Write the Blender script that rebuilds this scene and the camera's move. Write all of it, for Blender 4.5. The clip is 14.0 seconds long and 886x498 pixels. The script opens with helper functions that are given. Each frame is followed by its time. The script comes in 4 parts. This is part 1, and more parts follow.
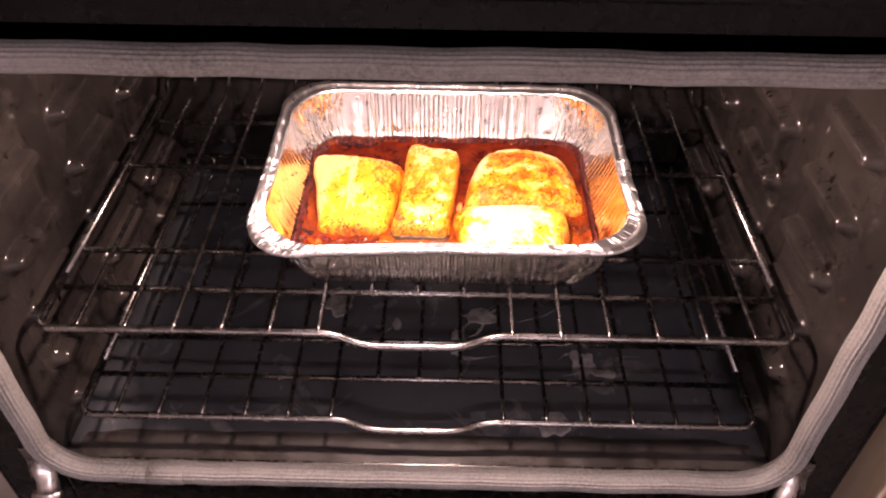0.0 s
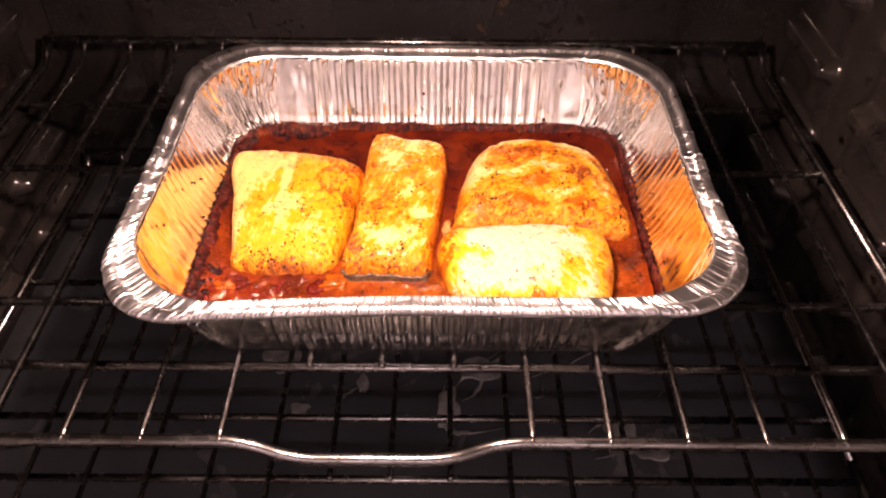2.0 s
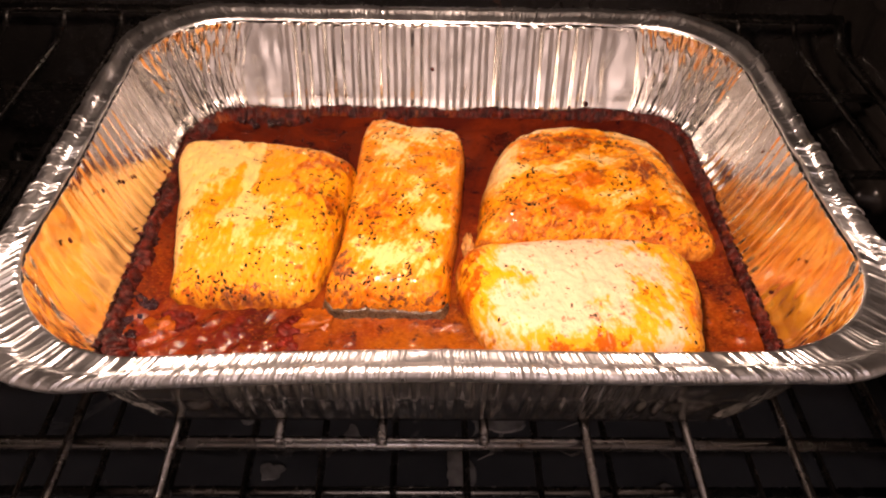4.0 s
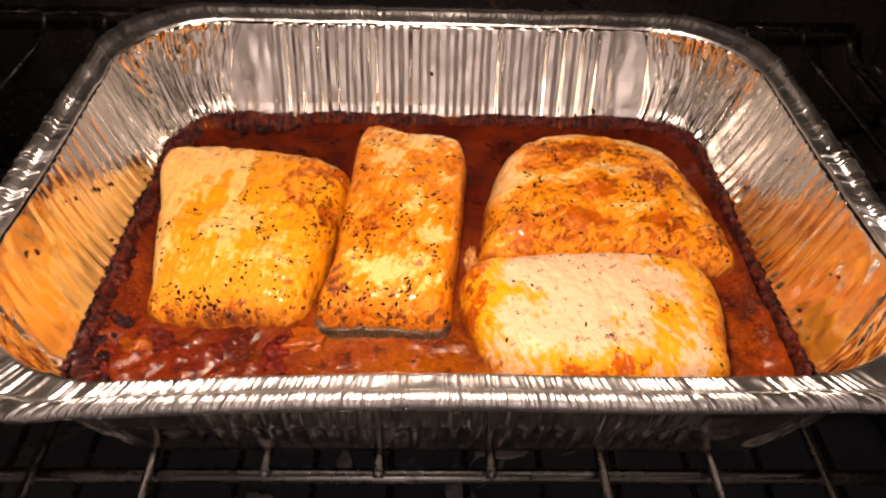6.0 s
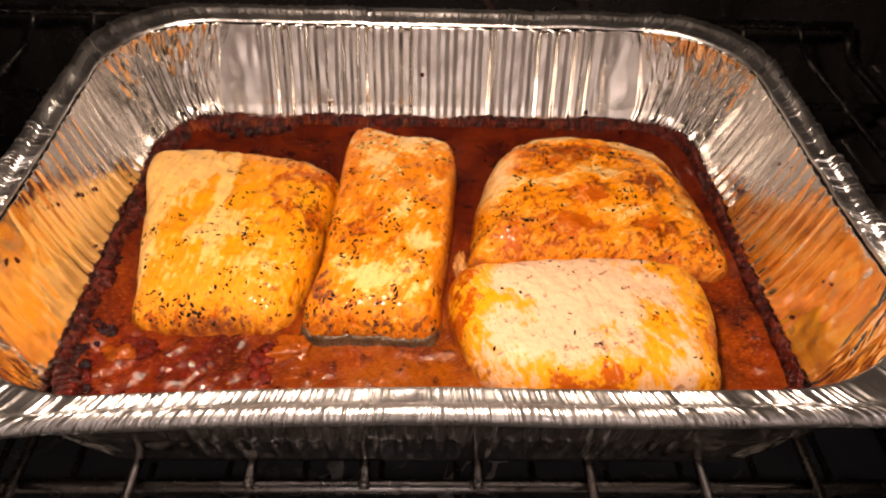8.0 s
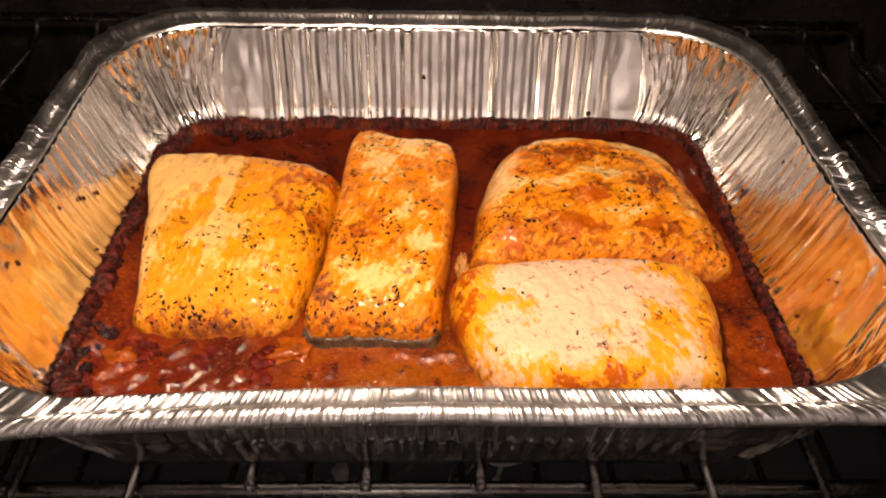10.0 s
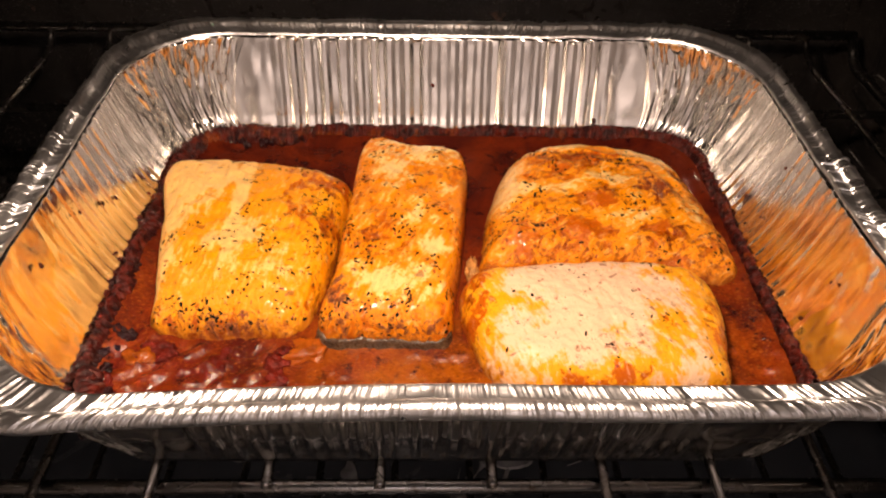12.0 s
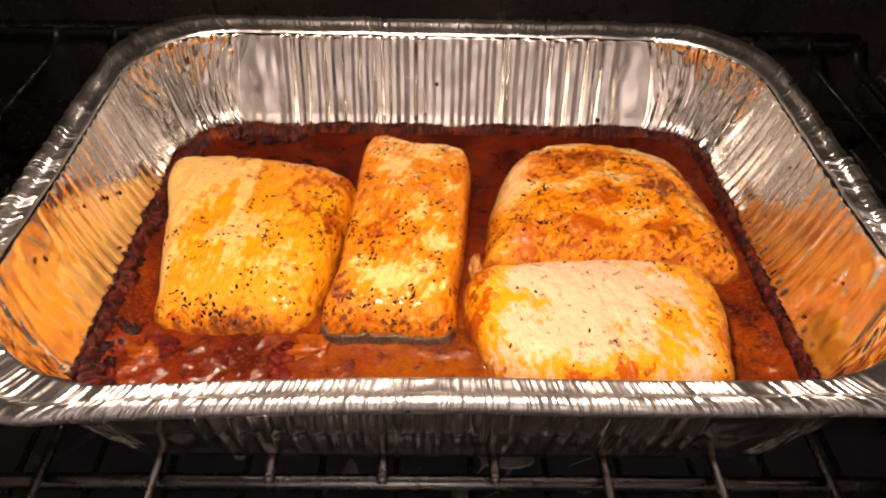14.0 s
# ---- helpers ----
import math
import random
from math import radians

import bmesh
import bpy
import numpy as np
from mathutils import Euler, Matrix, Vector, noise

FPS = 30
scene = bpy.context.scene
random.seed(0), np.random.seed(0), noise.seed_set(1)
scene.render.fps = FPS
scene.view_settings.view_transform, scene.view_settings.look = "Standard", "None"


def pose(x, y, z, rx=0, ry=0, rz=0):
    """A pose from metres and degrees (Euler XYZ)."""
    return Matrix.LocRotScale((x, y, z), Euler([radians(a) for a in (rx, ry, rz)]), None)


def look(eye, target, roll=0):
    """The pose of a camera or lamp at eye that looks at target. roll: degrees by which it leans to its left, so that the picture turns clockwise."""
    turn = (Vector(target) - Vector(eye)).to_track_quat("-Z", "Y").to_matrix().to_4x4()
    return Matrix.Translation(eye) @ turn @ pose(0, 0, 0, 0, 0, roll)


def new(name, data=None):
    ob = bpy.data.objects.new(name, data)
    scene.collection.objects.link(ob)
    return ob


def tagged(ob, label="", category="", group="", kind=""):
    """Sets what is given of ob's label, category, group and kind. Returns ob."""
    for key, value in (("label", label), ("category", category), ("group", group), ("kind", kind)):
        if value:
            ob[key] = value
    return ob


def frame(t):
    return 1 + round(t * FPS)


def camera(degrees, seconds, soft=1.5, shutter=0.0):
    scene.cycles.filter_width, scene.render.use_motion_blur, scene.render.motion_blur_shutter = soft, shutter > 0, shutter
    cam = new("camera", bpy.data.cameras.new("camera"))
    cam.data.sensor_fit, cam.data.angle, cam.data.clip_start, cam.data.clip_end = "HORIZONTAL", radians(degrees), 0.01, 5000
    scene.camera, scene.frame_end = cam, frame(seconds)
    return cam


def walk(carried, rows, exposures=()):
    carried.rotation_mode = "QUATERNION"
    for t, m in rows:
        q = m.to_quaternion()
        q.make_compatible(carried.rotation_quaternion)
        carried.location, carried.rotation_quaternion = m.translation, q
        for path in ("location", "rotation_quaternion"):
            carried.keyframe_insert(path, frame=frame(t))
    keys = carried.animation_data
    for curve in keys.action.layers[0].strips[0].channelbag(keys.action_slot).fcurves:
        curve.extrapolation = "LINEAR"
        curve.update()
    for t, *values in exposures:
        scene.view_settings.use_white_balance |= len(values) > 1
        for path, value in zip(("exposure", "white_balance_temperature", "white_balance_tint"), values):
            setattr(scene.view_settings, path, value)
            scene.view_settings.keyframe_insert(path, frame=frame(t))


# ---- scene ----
cam = camera(60.2, 14.0, soft=2.1)
PATH = [
    (0, (0.024, 0.081, 1.048), (0.012, 1.569, -0.288), 0.8),
    (0.5, (0.013, 0.122, 1.022), (0.013, 1.602, -0.323), 0.9),
    (1, (0.013, 0.173, 0.995), (0.02, 1.644, -0.36), 0.9),
    (1.5, (0.027, 0.234, 0.95), (0.034, 1.703, -0.407), 0.7),
    (2, (0.03, 0.272, 0.92), (0.039, 1.738, -0.44), 0.7),
    (2.5, (0.022, 0.307, 0.878), (0.032, 1.77, -0.486), 0.8),
    (3, (0.024, 0.339, 0.86), (0.044, 1.806, -0.498), 1.1),
    (3.5, (0.019, 0.355, 0.851), (0.053, 1.829, -0.5), 1.4),
    (6, (0.012, 0.381, 0.826), (0.08, 1.892, -0.482), 2.4),
    (6.5, (0.012, 0.384, 0.825), (0.08, 1.9, -0.478), 2.5),
    (7, (0.012, 0.386, 0.822), (0.084, 1.9, -0.483), 2.5),
    (7.5, (0.013, 0.387, 0.82), (0.081, 1.897, -0.49), 2.4),
    (8, (0.017, 0.387, 0.827), (0.083, 1.888, -0.493), 2.3),
    (10.5, (0.019, 0.386, 0.824), (0.066, 1.905, -0.476), 1.4),
    (11, (0.016, 0.384, 0.824), (0.063, 1.908, -0.47), 1.4),
    (11.5, (0.016, 0.382, 0.827), (0.062, 1.909, -0.464), 1.3),
    (12, (0.015, 0.38, 0.827), (0.061, 1.91, -0.462), 1.4),
    (12.5, (0.014, 0.379, 0.827), (0.059, 1.909, -0.461), 1.4),
    (13, (0.014, 0.379, 0.826), (0.057, 1.911, -0.459), 1.5),
    (13.5, (0.015, 0.379, 0.825), (0.058, 1.913, -0.457), 1.6),
    (14, (0.014, 0.378, 0.825), (0.057, 1.914, -0.456), 1.7),
]
EXPOSURES = [(0, 1.30, 6500, 44), (0.8, 1.24, 6650, 44), (1.5, 0.97, 6900, 46), (2.5, 0.58, 7000, 44), (3.5, 0.22, 7000, 37), (6, -0.20, 6900, 26), (10.5, -0.26, 6900, 24), (12, -0.22, 6900, 24), (14, -0.17, 6850, 24)]
walk(cam, [(t, look(eye, target, roll)) for t, eye, target, roll in PATH], EXPOSURES)

# ---- world and lights ----
world = bpy.data.worlds.new("world")
scene.world = world
world.use_nodes = True
world.node_tree.nodes["Background"].inputs[0].default_value = (0.9, 0.85, 0.8, 1)
world.node_tree.nodes["Background"].inputs[1].default_value = 0.03


# KITCHEN: unseen lamp, added to brighten the far wall that the foil mirrors
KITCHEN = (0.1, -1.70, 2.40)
OVEN_LAMP = (0.0, 0.522, 0.836)
kitchen_data = bpy.data.lights.new("added_kitchen_light", "AREA")
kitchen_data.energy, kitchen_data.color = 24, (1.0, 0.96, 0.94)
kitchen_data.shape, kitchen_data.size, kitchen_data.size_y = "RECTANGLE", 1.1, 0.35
new("added_kitchen_light", kitchen_data).matrix_world = look(KITCHEN, (0.1, -2.5, 1.1))
oven_data = bpy.data.lights.new("oven_light", "POINT")
oven_data.energy, oven_data.color, oven_data.shadow_soft_size = 3.75, (1.0, 0.81, 0.60), 0.014
new("oven_light", oven_data).matrix_world = pose(*OVEN_LAMP)


# ---- materials ----
class Nodes:
    """A small builder of node materials."""

    def __init__(self, name, rough=0.5, metal=0.0, spec=0.5):
        self.mat = bpy.data.materials.new(name)
        self.mat.use_nodes = True
        self.t = self.mat.node_tree
        self.b = self.t.nodes["Principled BSDF"]
        self.b.inputs["Roughness"].default_value = rough
        self.b.inputs["Metallic"].default_value = metal
        self.b.inputs["Specular IOR Level"].default_value = spec
        self.co = self.t.nodes.new("ShaderNodeTexCoord")

    def put(self, sock, value):
        if isinstance(value, bpy.types.NodeSocket):
            self.t.links.new(value, sock)
        elif isinstance(value, tuple) and len(value) == 3 and sock.type == "RGBA":
            sock.default_value = (*value, 1)
        else:
            sock.default_value = value

    def grained(self, stretch, bearing):
        """Object space turned by a bearing in degrees and drawn out along it."""
        m = self.t.nodes.new("ShaderNodeMapping")
        m.vector_type = "TEXTURE"
        self.put(m.inputs[0], self.co.outputs["Object"])
        m.inputs["Scale"].default_value = (0.7, stretch, 1)
        m.inputs["Rotation"].default_value = (0, 0, radians(bearing))
        return m.outputs[0]

    def space(self, which="Object", scale=(1, 1, 1), turn=(0, 0, 0)):
        m = self.t.nodes.new("ShaderNodeMapping")
        self.put(m.inputs[0], self.co.outputs[which])
        m.inputs["Scale"].default_value = scale
        m.inputs["Rotation"].default_value = [radians(a) for a in turn]
        return m.outputs[0]

    def noise(self, scale, detail=4.0, rough=0.55, co=None, distortion=0.0):
        n = self.t.nodes.new("ShaderNodeTexNoise")
        n.inputs["Scale"].default_value, n.inputs["Detail"].default_value = scale, detail
        n.inputs["Roughness"].default_value, n.inputs["Distortion"].default_value = rough, distortion
        self.put(n.inputs["Vector"], co or self.co.outputs["Object"])
        return n.outputs["Fac"]

    def cells(self, scale, co=None):
        n = self.t.nodes.new("ShaderNodeTexVoronoi")
        n.inputs["Scale"].default_value = scale
        self.put(n.inputs["Vector"], co or self.co.outputs["Object"])
        return n.outputs["Distance"]

    def span(self, value, a, b, c=0.0, d=1.0):
        n = self.t.nodes.new("ShaderNodeMapRange")
        n.clamp = True
        self.put(n.inputs[0], value)
        for i, v in enumerate((a, b, c, d)):
            n.inputs[i + 1].default_value = v
        return n.outputs[0]

    def sums(self, op, a, b):
        n = self.t.nodes.new("ShaderNodeMath")
        n.operation = op
        self.put(n.inputs[0], a)
        self.put(n.inputs[1], b)
        return n.outputs[0]

    def axis(self, i, which="Generated"):
        n = self.t.nodes.new("ShaderNodeSeparateXYZ")
        self.put(n.inputs[0], self.co.outputs[which])
        return n.outputs[i]

    def mix(self, fac, a, b):
        n = self.t.nodes.new("ShaderNodeMix")
        n.data_type = "RGBA"
        self.put(n.inputs[0], fac)
        self.put(n.inputs[6], a)
        self.put(n.inputs[7], b)
        return n.outputs[2]

    def colour(self, value):
        self.put(self.b.inputs["Base Color"], value)
        return self

    def rough(self, value):
        self.put(self.b.inputs["Roughness"], value)
        return self

    def bump(self, height, strength=0.3, distance=0.001):
        n = self.t.nodes.new("ShaderNodeBump")
        n.inputs["Strength"].default_value, n.inputs["Distance"].default_value = strength, distance
        self.put(n.inputs["Height"], height)
        old = self.b.inputs["Normal"].links
        if old:
            self.put(n.inputs["Normal"], old[0].from_socket)
        self.put(self.b.inputs["Normal"], n.outputs[0])
        return self


def enamel_material(name="black_enamel", clean=(0.009, 0.0082, 0.008), greasy=(0.022, 0.0195, 0.0185)):
    """Black oven enamel with fine grey speckle and a greasy, brownish film."""
    n = Nodes(name, 0.2, 0, 0.5)
    base = n.mix(n.span(n.noise(9, 5), 0.35, 0.75), clean, greasy)
    streak = n.noise(20, 5, 0.6, n.space("Object", (1, 1, 0.25)))
    base = n.mix(n.sums("MULTIPLY", n.span(streak, 0.55, 0.75), 0.6), base, tuple(v * 1.5 for v in greasy))
    base = n.mix(n.span(n.noise(900, 2), 0.66, 0.72), base, (0.10, 0.095, 0.09))
    base = n.mix(n.span(n.noise(75, 5, 0.65), 0.60, 0.68), base, (0.006, 0.004, 0.003))
    base = n.mix(n.span(n.noise(34, 6, 0.65), 0.66, 0.74), base, (0.075, 0.040, 0.028))
    n.colour(base)
    n.rough(n.span(n.noise(25, 4), 0.3, 0.8, 0.10, 0.27))
    n.bump(n.noise(70, 3), 0.16, 0.0014)
    return n.mat


def floor_enamel_material():
    """Oven bottom: black enamel with pale ash residue in patches."""
    n = Nodes("oven_bottom_enamel", 0.2, 0, 0.5)
    base = n.mix(n.span(n.noise(9, 5), 0.35, 0.75), (0.058, 0.062, 0.069), (0.098, 0.104, 0.112))
    ash = n.span(n.noise(17, 6, 0.6, distortion=0.7), 0.58, 0.68)
    base = n.mix(n.sums("MULTIPLY", ash, n.span(n.noise(110, 4), 0.3, 0.7)), base, (0.20, 0.195, 0.19))
    n.colour(base)
    n.rough(n.span(ash, 0, 1, 0.18, 0.6))
    n.bump(n.noise(40, 3), 0.1, 0.001)
    return n.mat


def ledge_material():
    n = Nodes("stained_grey_enamel", 0.4)
    c = n.mix(n.span(n.noise(14, 5), 0.35, 0.68), (0.022, 0.020, 0.019), (0.065, 0.059, 0.055))
    c = n.mix(n.span(n.noise(75, 5, 0.65), 0.54, 0.66), c, (0.020, 0.012, 0.009))
    c = n.mix(n.span(n.noise(40, 4), 0.66, 0.74), c, (0.15, 0.12, 0.10))
    n.colour(c)
    n.rough(n.span(n.noise(50, 4), 0.3, 0.7, 0.3, 0.6))
    n.bump(n.noise(150, 4), 0.4, 0.0008)
    return n.mat


def residue_material():
    n = Nodes("ash_residue", 0.6)
    n.colour(n.mix(n.span(n.noise(90, 5), 0.35, 0.65), (0.14, 0.136, 0.133), (0.36, 0.35, 0.34)))
    return n.mat


def rack_material():
    n = Nodes("tarnished_steel", 0.32, 1.0)
    c = n.mix(n.span(n.noise(30, 5), 0.35, 0.7), (0.32, 0.315, 0.31), (0.16, 0.148, 0.14))
    c = n.mix(n.span(n.noise(180, 4), 0.6, 0.72), c, (0.11, 0.085, 0.07))
    n.colour(c)
    n.rough(n.span(n.noise(120, 4), 0.3, 0.7, 0.20, 0.32))
    n.bump(n.noise(500, 2), 0.15, 0.0004)
    return n.mat


def foil_material(name="aluminium_foil", smoothest=0.09, dullest=0.20, relief=0.12, light=(0.92, 0.90, 0.87), dull=(0.85, 0.81, 0.75)):
    n = Nodes(name, 0.2, 1.0)
    n.colour(n.mix(n.span(n.noise(14, 3), 0.3, 0.7), light, dull))
    n.rough(n.span(n.noise(60, 4), 0.3, 0.75, smoothest, dullest))
    n.bump(n.noise(120, 3, 0.5), relief, 0.0012)
    n.bump(n.noise(900, 2), 0.08, 0.0002)
    return n.mat


def gasket_material():
    n = Nodes("woven_glass_fibre", 0.85)
    weave = n.noise(420, 3, 0.6)
    c = n.mix(n.span(n.noise(18, 4), 0.35, 0.7), (0.27, 0.268, 0.258), (0.15, 0.147, 0.14))
    c = n.mix(n.span(weave, 0.35, 0.7), c, (0.34, 0.336, 0.325))
    c = n.mix(n.span(n.noise(22, 5), 0.68, 0.8), c, (0.10, 0.065, 0.045))
    n.colour(c)
    n.bump(weave, 0.2, 0.0008)
    return n.mat


def fish_material(name, patches, cream, seed, flesh=(0.66, 0.44, 0.22), brown=0.0, gold=0.0, blur=0.0, relief=1.0, dark=(), glaze=(), along=0, gilt=(0.800, 0.248, 0.003)):
    """Glazed white fish: orange glaze with browner and golden patches over pale flesh. patches: (x, y, reach across, reach along, weight), 0 to 1 across and along,
    where the glaze ran off the flesh (or gathered, below 0); glaze: where it is deep orange; dark: where the flesh is browned. along: the bearing of the fibres, in degrees."""
    n = Nodes(name, 0.3, 0, 0.22)
    co = n.space("Object", (1, 1, 1), (0, 0, seed * 31))
    big = n.span(n.noise(42, 5, 0.55, co, 0.8), 0.30, 0.70)
    mid = n.span(n.noise(160, 5, 0.62, co, 1.2), 0.30, 0.70)
    fine = n.noise(420, 4, 0.62, co, 0.6)
    lie = n.grained(2.6, along)
    fibre = n.span(n.noise(120, 5, 0.6, lie, 0.9), 0.30, 0.70)
    thread = n.noise(420, 3, 0.55, lie, 0.5)
    spot = n.noise(190, 2, 0.5, n.space("Object", (1, 1, 1), (20, 40, seed * 50)), 0.4)
    show = n.sums("ADD", n.sums("ADD", n.sums("MULTIPLY", big, 0.36), n.sums("MULTIPLY", mid, 0.32)), n.sums("MULTIPLY", fibre, 0.32))
    x, y = n.axis(0), n.axis(1)

    def near(start, areas):
        for cx, cy, rx, ry, weight in areas:
            dx, dy = n.sums("DIVIDE", n.sums("SUBTRACT", x, cx), rx), n.sums("DIVIDE", n.sums("SUBTRACT", y, cy), ry)
            far = n.sums("POWER", n.sums("ADD", n.sums("MULTIPLY", dx, dx), n.sums("MULTIPLY", dy, dy)), 0.5)
            start = n.sums("ADD", start, n.span(far, 0.25, 1.15, weight, 0.0))
        return start

    show = near(n.sums("ADD", show, n.span(fine, 0.3, 0.7, -0.10, 0.10)), patches)
    c = n.mix(n.span(big, 0.2, 0.8), (0.470, 0.092, 0.002), (0.600, 0.150, 0.002))
    deep = near(n.sums("ADD", n.sums("MULTIPLY", big, 0.6), n.sums("MULTIPLY", fibre, 0.4)), glaze)
    c = n.mix(n.span(deep, 0.62 - brown, 0.74 - brown), c, (0.220, 0.034, 0.002))
    c = n.mix(n.span(show, 0.50 - gold, 0.62 - gold), c, gilt)
    c = n.mix(n.span(show, 0.65 - cream - blur, 0.74 - cream), c, (0.830, 0.350, 0.024))
    c = n.mix(n.span(n.sums("ADD", show, n.span(thread, 0.35, 0.65, -0.10, 0.10)), 0.70 - cream - blur, 0.86 - cream + blur), c, flesh)
    c = n.mix(n.sums("MULTIPLY", n.span(thread, 0.58, 0.68), 0.30), c, tuple(min(1.0, v * 1.12) for v in flesh))
    c = n.mix(n.sums("MULTIPLY", n.span(thread, 0.40, 0.32), 0.25), c, (0.480, 0.120, 0.004))
    c = n.mix(n.sums("MULTIPLY", n.span(spot, 0.66, 0.71), 0.65), c, (0.210, 0.032, 0.008))
    c = n.mix(n.sums("MULTIPLY", n.span(fine, 0.63, 0.72), 0.50), c, (0.230, 0.045, 0.006))
    if dark:
        char = near(n.sums("ADD", n.sums("MULTIPLY", mid, 0.5), n.sums("MULTIPLY", n.span(fine, 0.3, 0.7), 0.5)), dark)
        c = n.mix(n.span(char, 0.74, 0.96), c, (0.230, 0.062, 0.016))
        c = n.mix(n.span(char, 0.98, 1.20), c, (0.060, 0.020, 0.010))
    # the cut flanks stand in the sauce
    wet = n.span(n.sums("ADD", n.axis(2), n.sums("MULTIPLY", mid, 0.20)), 0.42, 0.66)
    c = n.mix(wet, n.mix(n.span(fibre, 0.3, 0.8), (0.190, 0.030, 0.004), (0.400, 0.125, 0.008)), c)
    n.colour(c)
    n.rough(n.span(mid, 0.1, 0.9, 0.22, 0.52))
    n.b.inputs["Coat Weight"].default_value = 0.16
    n.b.inputs["Coat Roughness"].default_value = 0.07
    n.b.inputs["Subsurface Weight"].default_value = 0.05
    n.b.inputs["Subsurface Radius"].default_value = (0.003, 0.001, 0.001)
    n.bump(fibre, 0.5 * relief, 0.0018)
    n.bump(mid, 0.45 * relief, 0.0012)
    n.bump(thread, 0.15 * relief, 0.0005)
    n.bump(fine, 0.3, 0.0005)
    return n.mat


def sauce_material():
    """Thin oily sauce: dark and smooth behind the fish, orange and grainy before it, thick and purple-red in one corner."""
    n = Nodes("red_brown_sauce", 0.12, 0, 0.5)
    big = n.noise(26, 5, 0.6, None, 0.6)
    fine = n.noise(150, 5, 0.65)
    grain = n.noise(620, 3, 0.6, n.space("Object", (1, 1.8, 1)))
    x, y = n.axis(0), n.axis(1)
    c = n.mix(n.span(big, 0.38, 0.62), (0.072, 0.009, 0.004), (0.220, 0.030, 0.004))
    oil = n.sums("MULTIPLY", n.sums("MULTIPLY", n.span(y, 0.34, 0.22), n.span(x, 0.80, 0.62, 0.25, 1.0)), n.span(n.sums("ADD", x, n.sums("MULTIPLY", big, 0.5)), 0.48, 0.66))
    c = n.mix(n.sums("MULTIPLY", oil, n.span(n.noise(60, 4, 0.6), 0.36, 0.60)), c, (0.260, 0.062, 0.003))
    c = n.mix(n.span(n.noise(38, 6, 0.68), 0.57, 0.70), c, (0.290, 0.052, 0.004))
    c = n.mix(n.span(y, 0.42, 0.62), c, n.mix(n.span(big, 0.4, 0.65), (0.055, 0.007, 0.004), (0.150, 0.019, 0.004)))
    thick = n.sums("MULTIPLY", n.span(y, 0.36, 0.10), n.span(x, 0.42, 0.04))
    c = n.mix(n.sums("MULTIPLY", thick, n.span(n.noise(120, 5, 0.6), 0.42, 0.58)), c, (0.115, 0.009, 0.008))
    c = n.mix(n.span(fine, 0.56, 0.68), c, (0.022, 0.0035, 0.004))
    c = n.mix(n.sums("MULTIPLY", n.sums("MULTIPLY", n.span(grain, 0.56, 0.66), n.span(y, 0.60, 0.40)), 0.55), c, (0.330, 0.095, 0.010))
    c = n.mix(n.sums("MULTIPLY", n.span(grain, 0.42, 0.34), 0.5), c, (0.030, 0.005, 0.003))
    n.colour(c)
    n.rough(n.sums("ADD", n.sums("MULTIPLY", n.span(fine, 0.35, 0.7, 0.04, 0.20), n.span(y, 0.48, 0.66, 1.0, 0.25)), 0.02))
    calm = n.span(y, 0.48, 0.66, 1.0, 0.05)
    n.bump(n.sums("MULTIPLY", big, calm), 0.5, 0.003)
    n.bump(n.sums("MULTIPLY", n.noise(75, 4), calm), 0.4, 0.002)
    n.bump(n.sums("MULTIPLY", fine, calm), 0.7, 0.0016)
    n.bump(n.sums("MULTIPLY", grain, calm), 0.25, 0.0005)
    return n.mat


def crust_material():
    n = Nodes("burnt_sauce_crust", 0.34, 0, 0.2)
    fine = n.noise(240, 5, 0.65)
    c = n.mix(n.span(fine, 0.42, 0.66), (0.020, 0.004, 0.004), (0.120, 0.014, 0.007))
    c = n.mix(n.span(n.noise(90, 4), 0.60, 0.72), c, (0.20, 0.040, 0.006))
    n.colour(c)
    n.rough(n.span(n.noise(400, 3), 0.35, 0.7, 0.24, 0.48))
    n.bump(fine, 0.9, 0.0020)
    n.bump(n.noise(560, 3), 0.6, 0.0008)
    return n.mat


def plain_material(name, colour, rough=0.5, metal=0.0, grain=40, vary=0.25, relief=0.1, spec=0.5):
    n = Nodes(name, rough, metal, spec)
    dark = tuple(v * (1 - vary) for v in colour)
    n.colour(n.mix(n.span(n.noise(grain, 5), 0.3, 0.7), dark, colour))
    n.rough(n.span(n.noise(grain * 4, 3), 0.3, 0.7, rough * 0.8, min(1, rough * 1.2)))
    n.bump(n.noise(grain * 6, 3), relief, 0.0008)
    return n.mat


def wood_material():
    n = Nodes("light_maple", 0.45)
    grain = n.noise(12, 5, 0.6, n.space("Object", (6, 6, 0.5)), 1.0)
    n.colour(n.mix(n.span(grain, 0.35, 0.65), (0.88, 0.74, 0.55), (0.80, 0.64, 0.44)))
    n.bump(grain, 0.15, 0.0006)
    return n.mat


def glow_material(name, colour, strength):
    n = Nodes(name, 0.5)
    n.b.inputs["Emission Color"].default_value = (*colour, 1)
    n.b.inputs["Emission Strength"].default_value = strength
    return n.mat


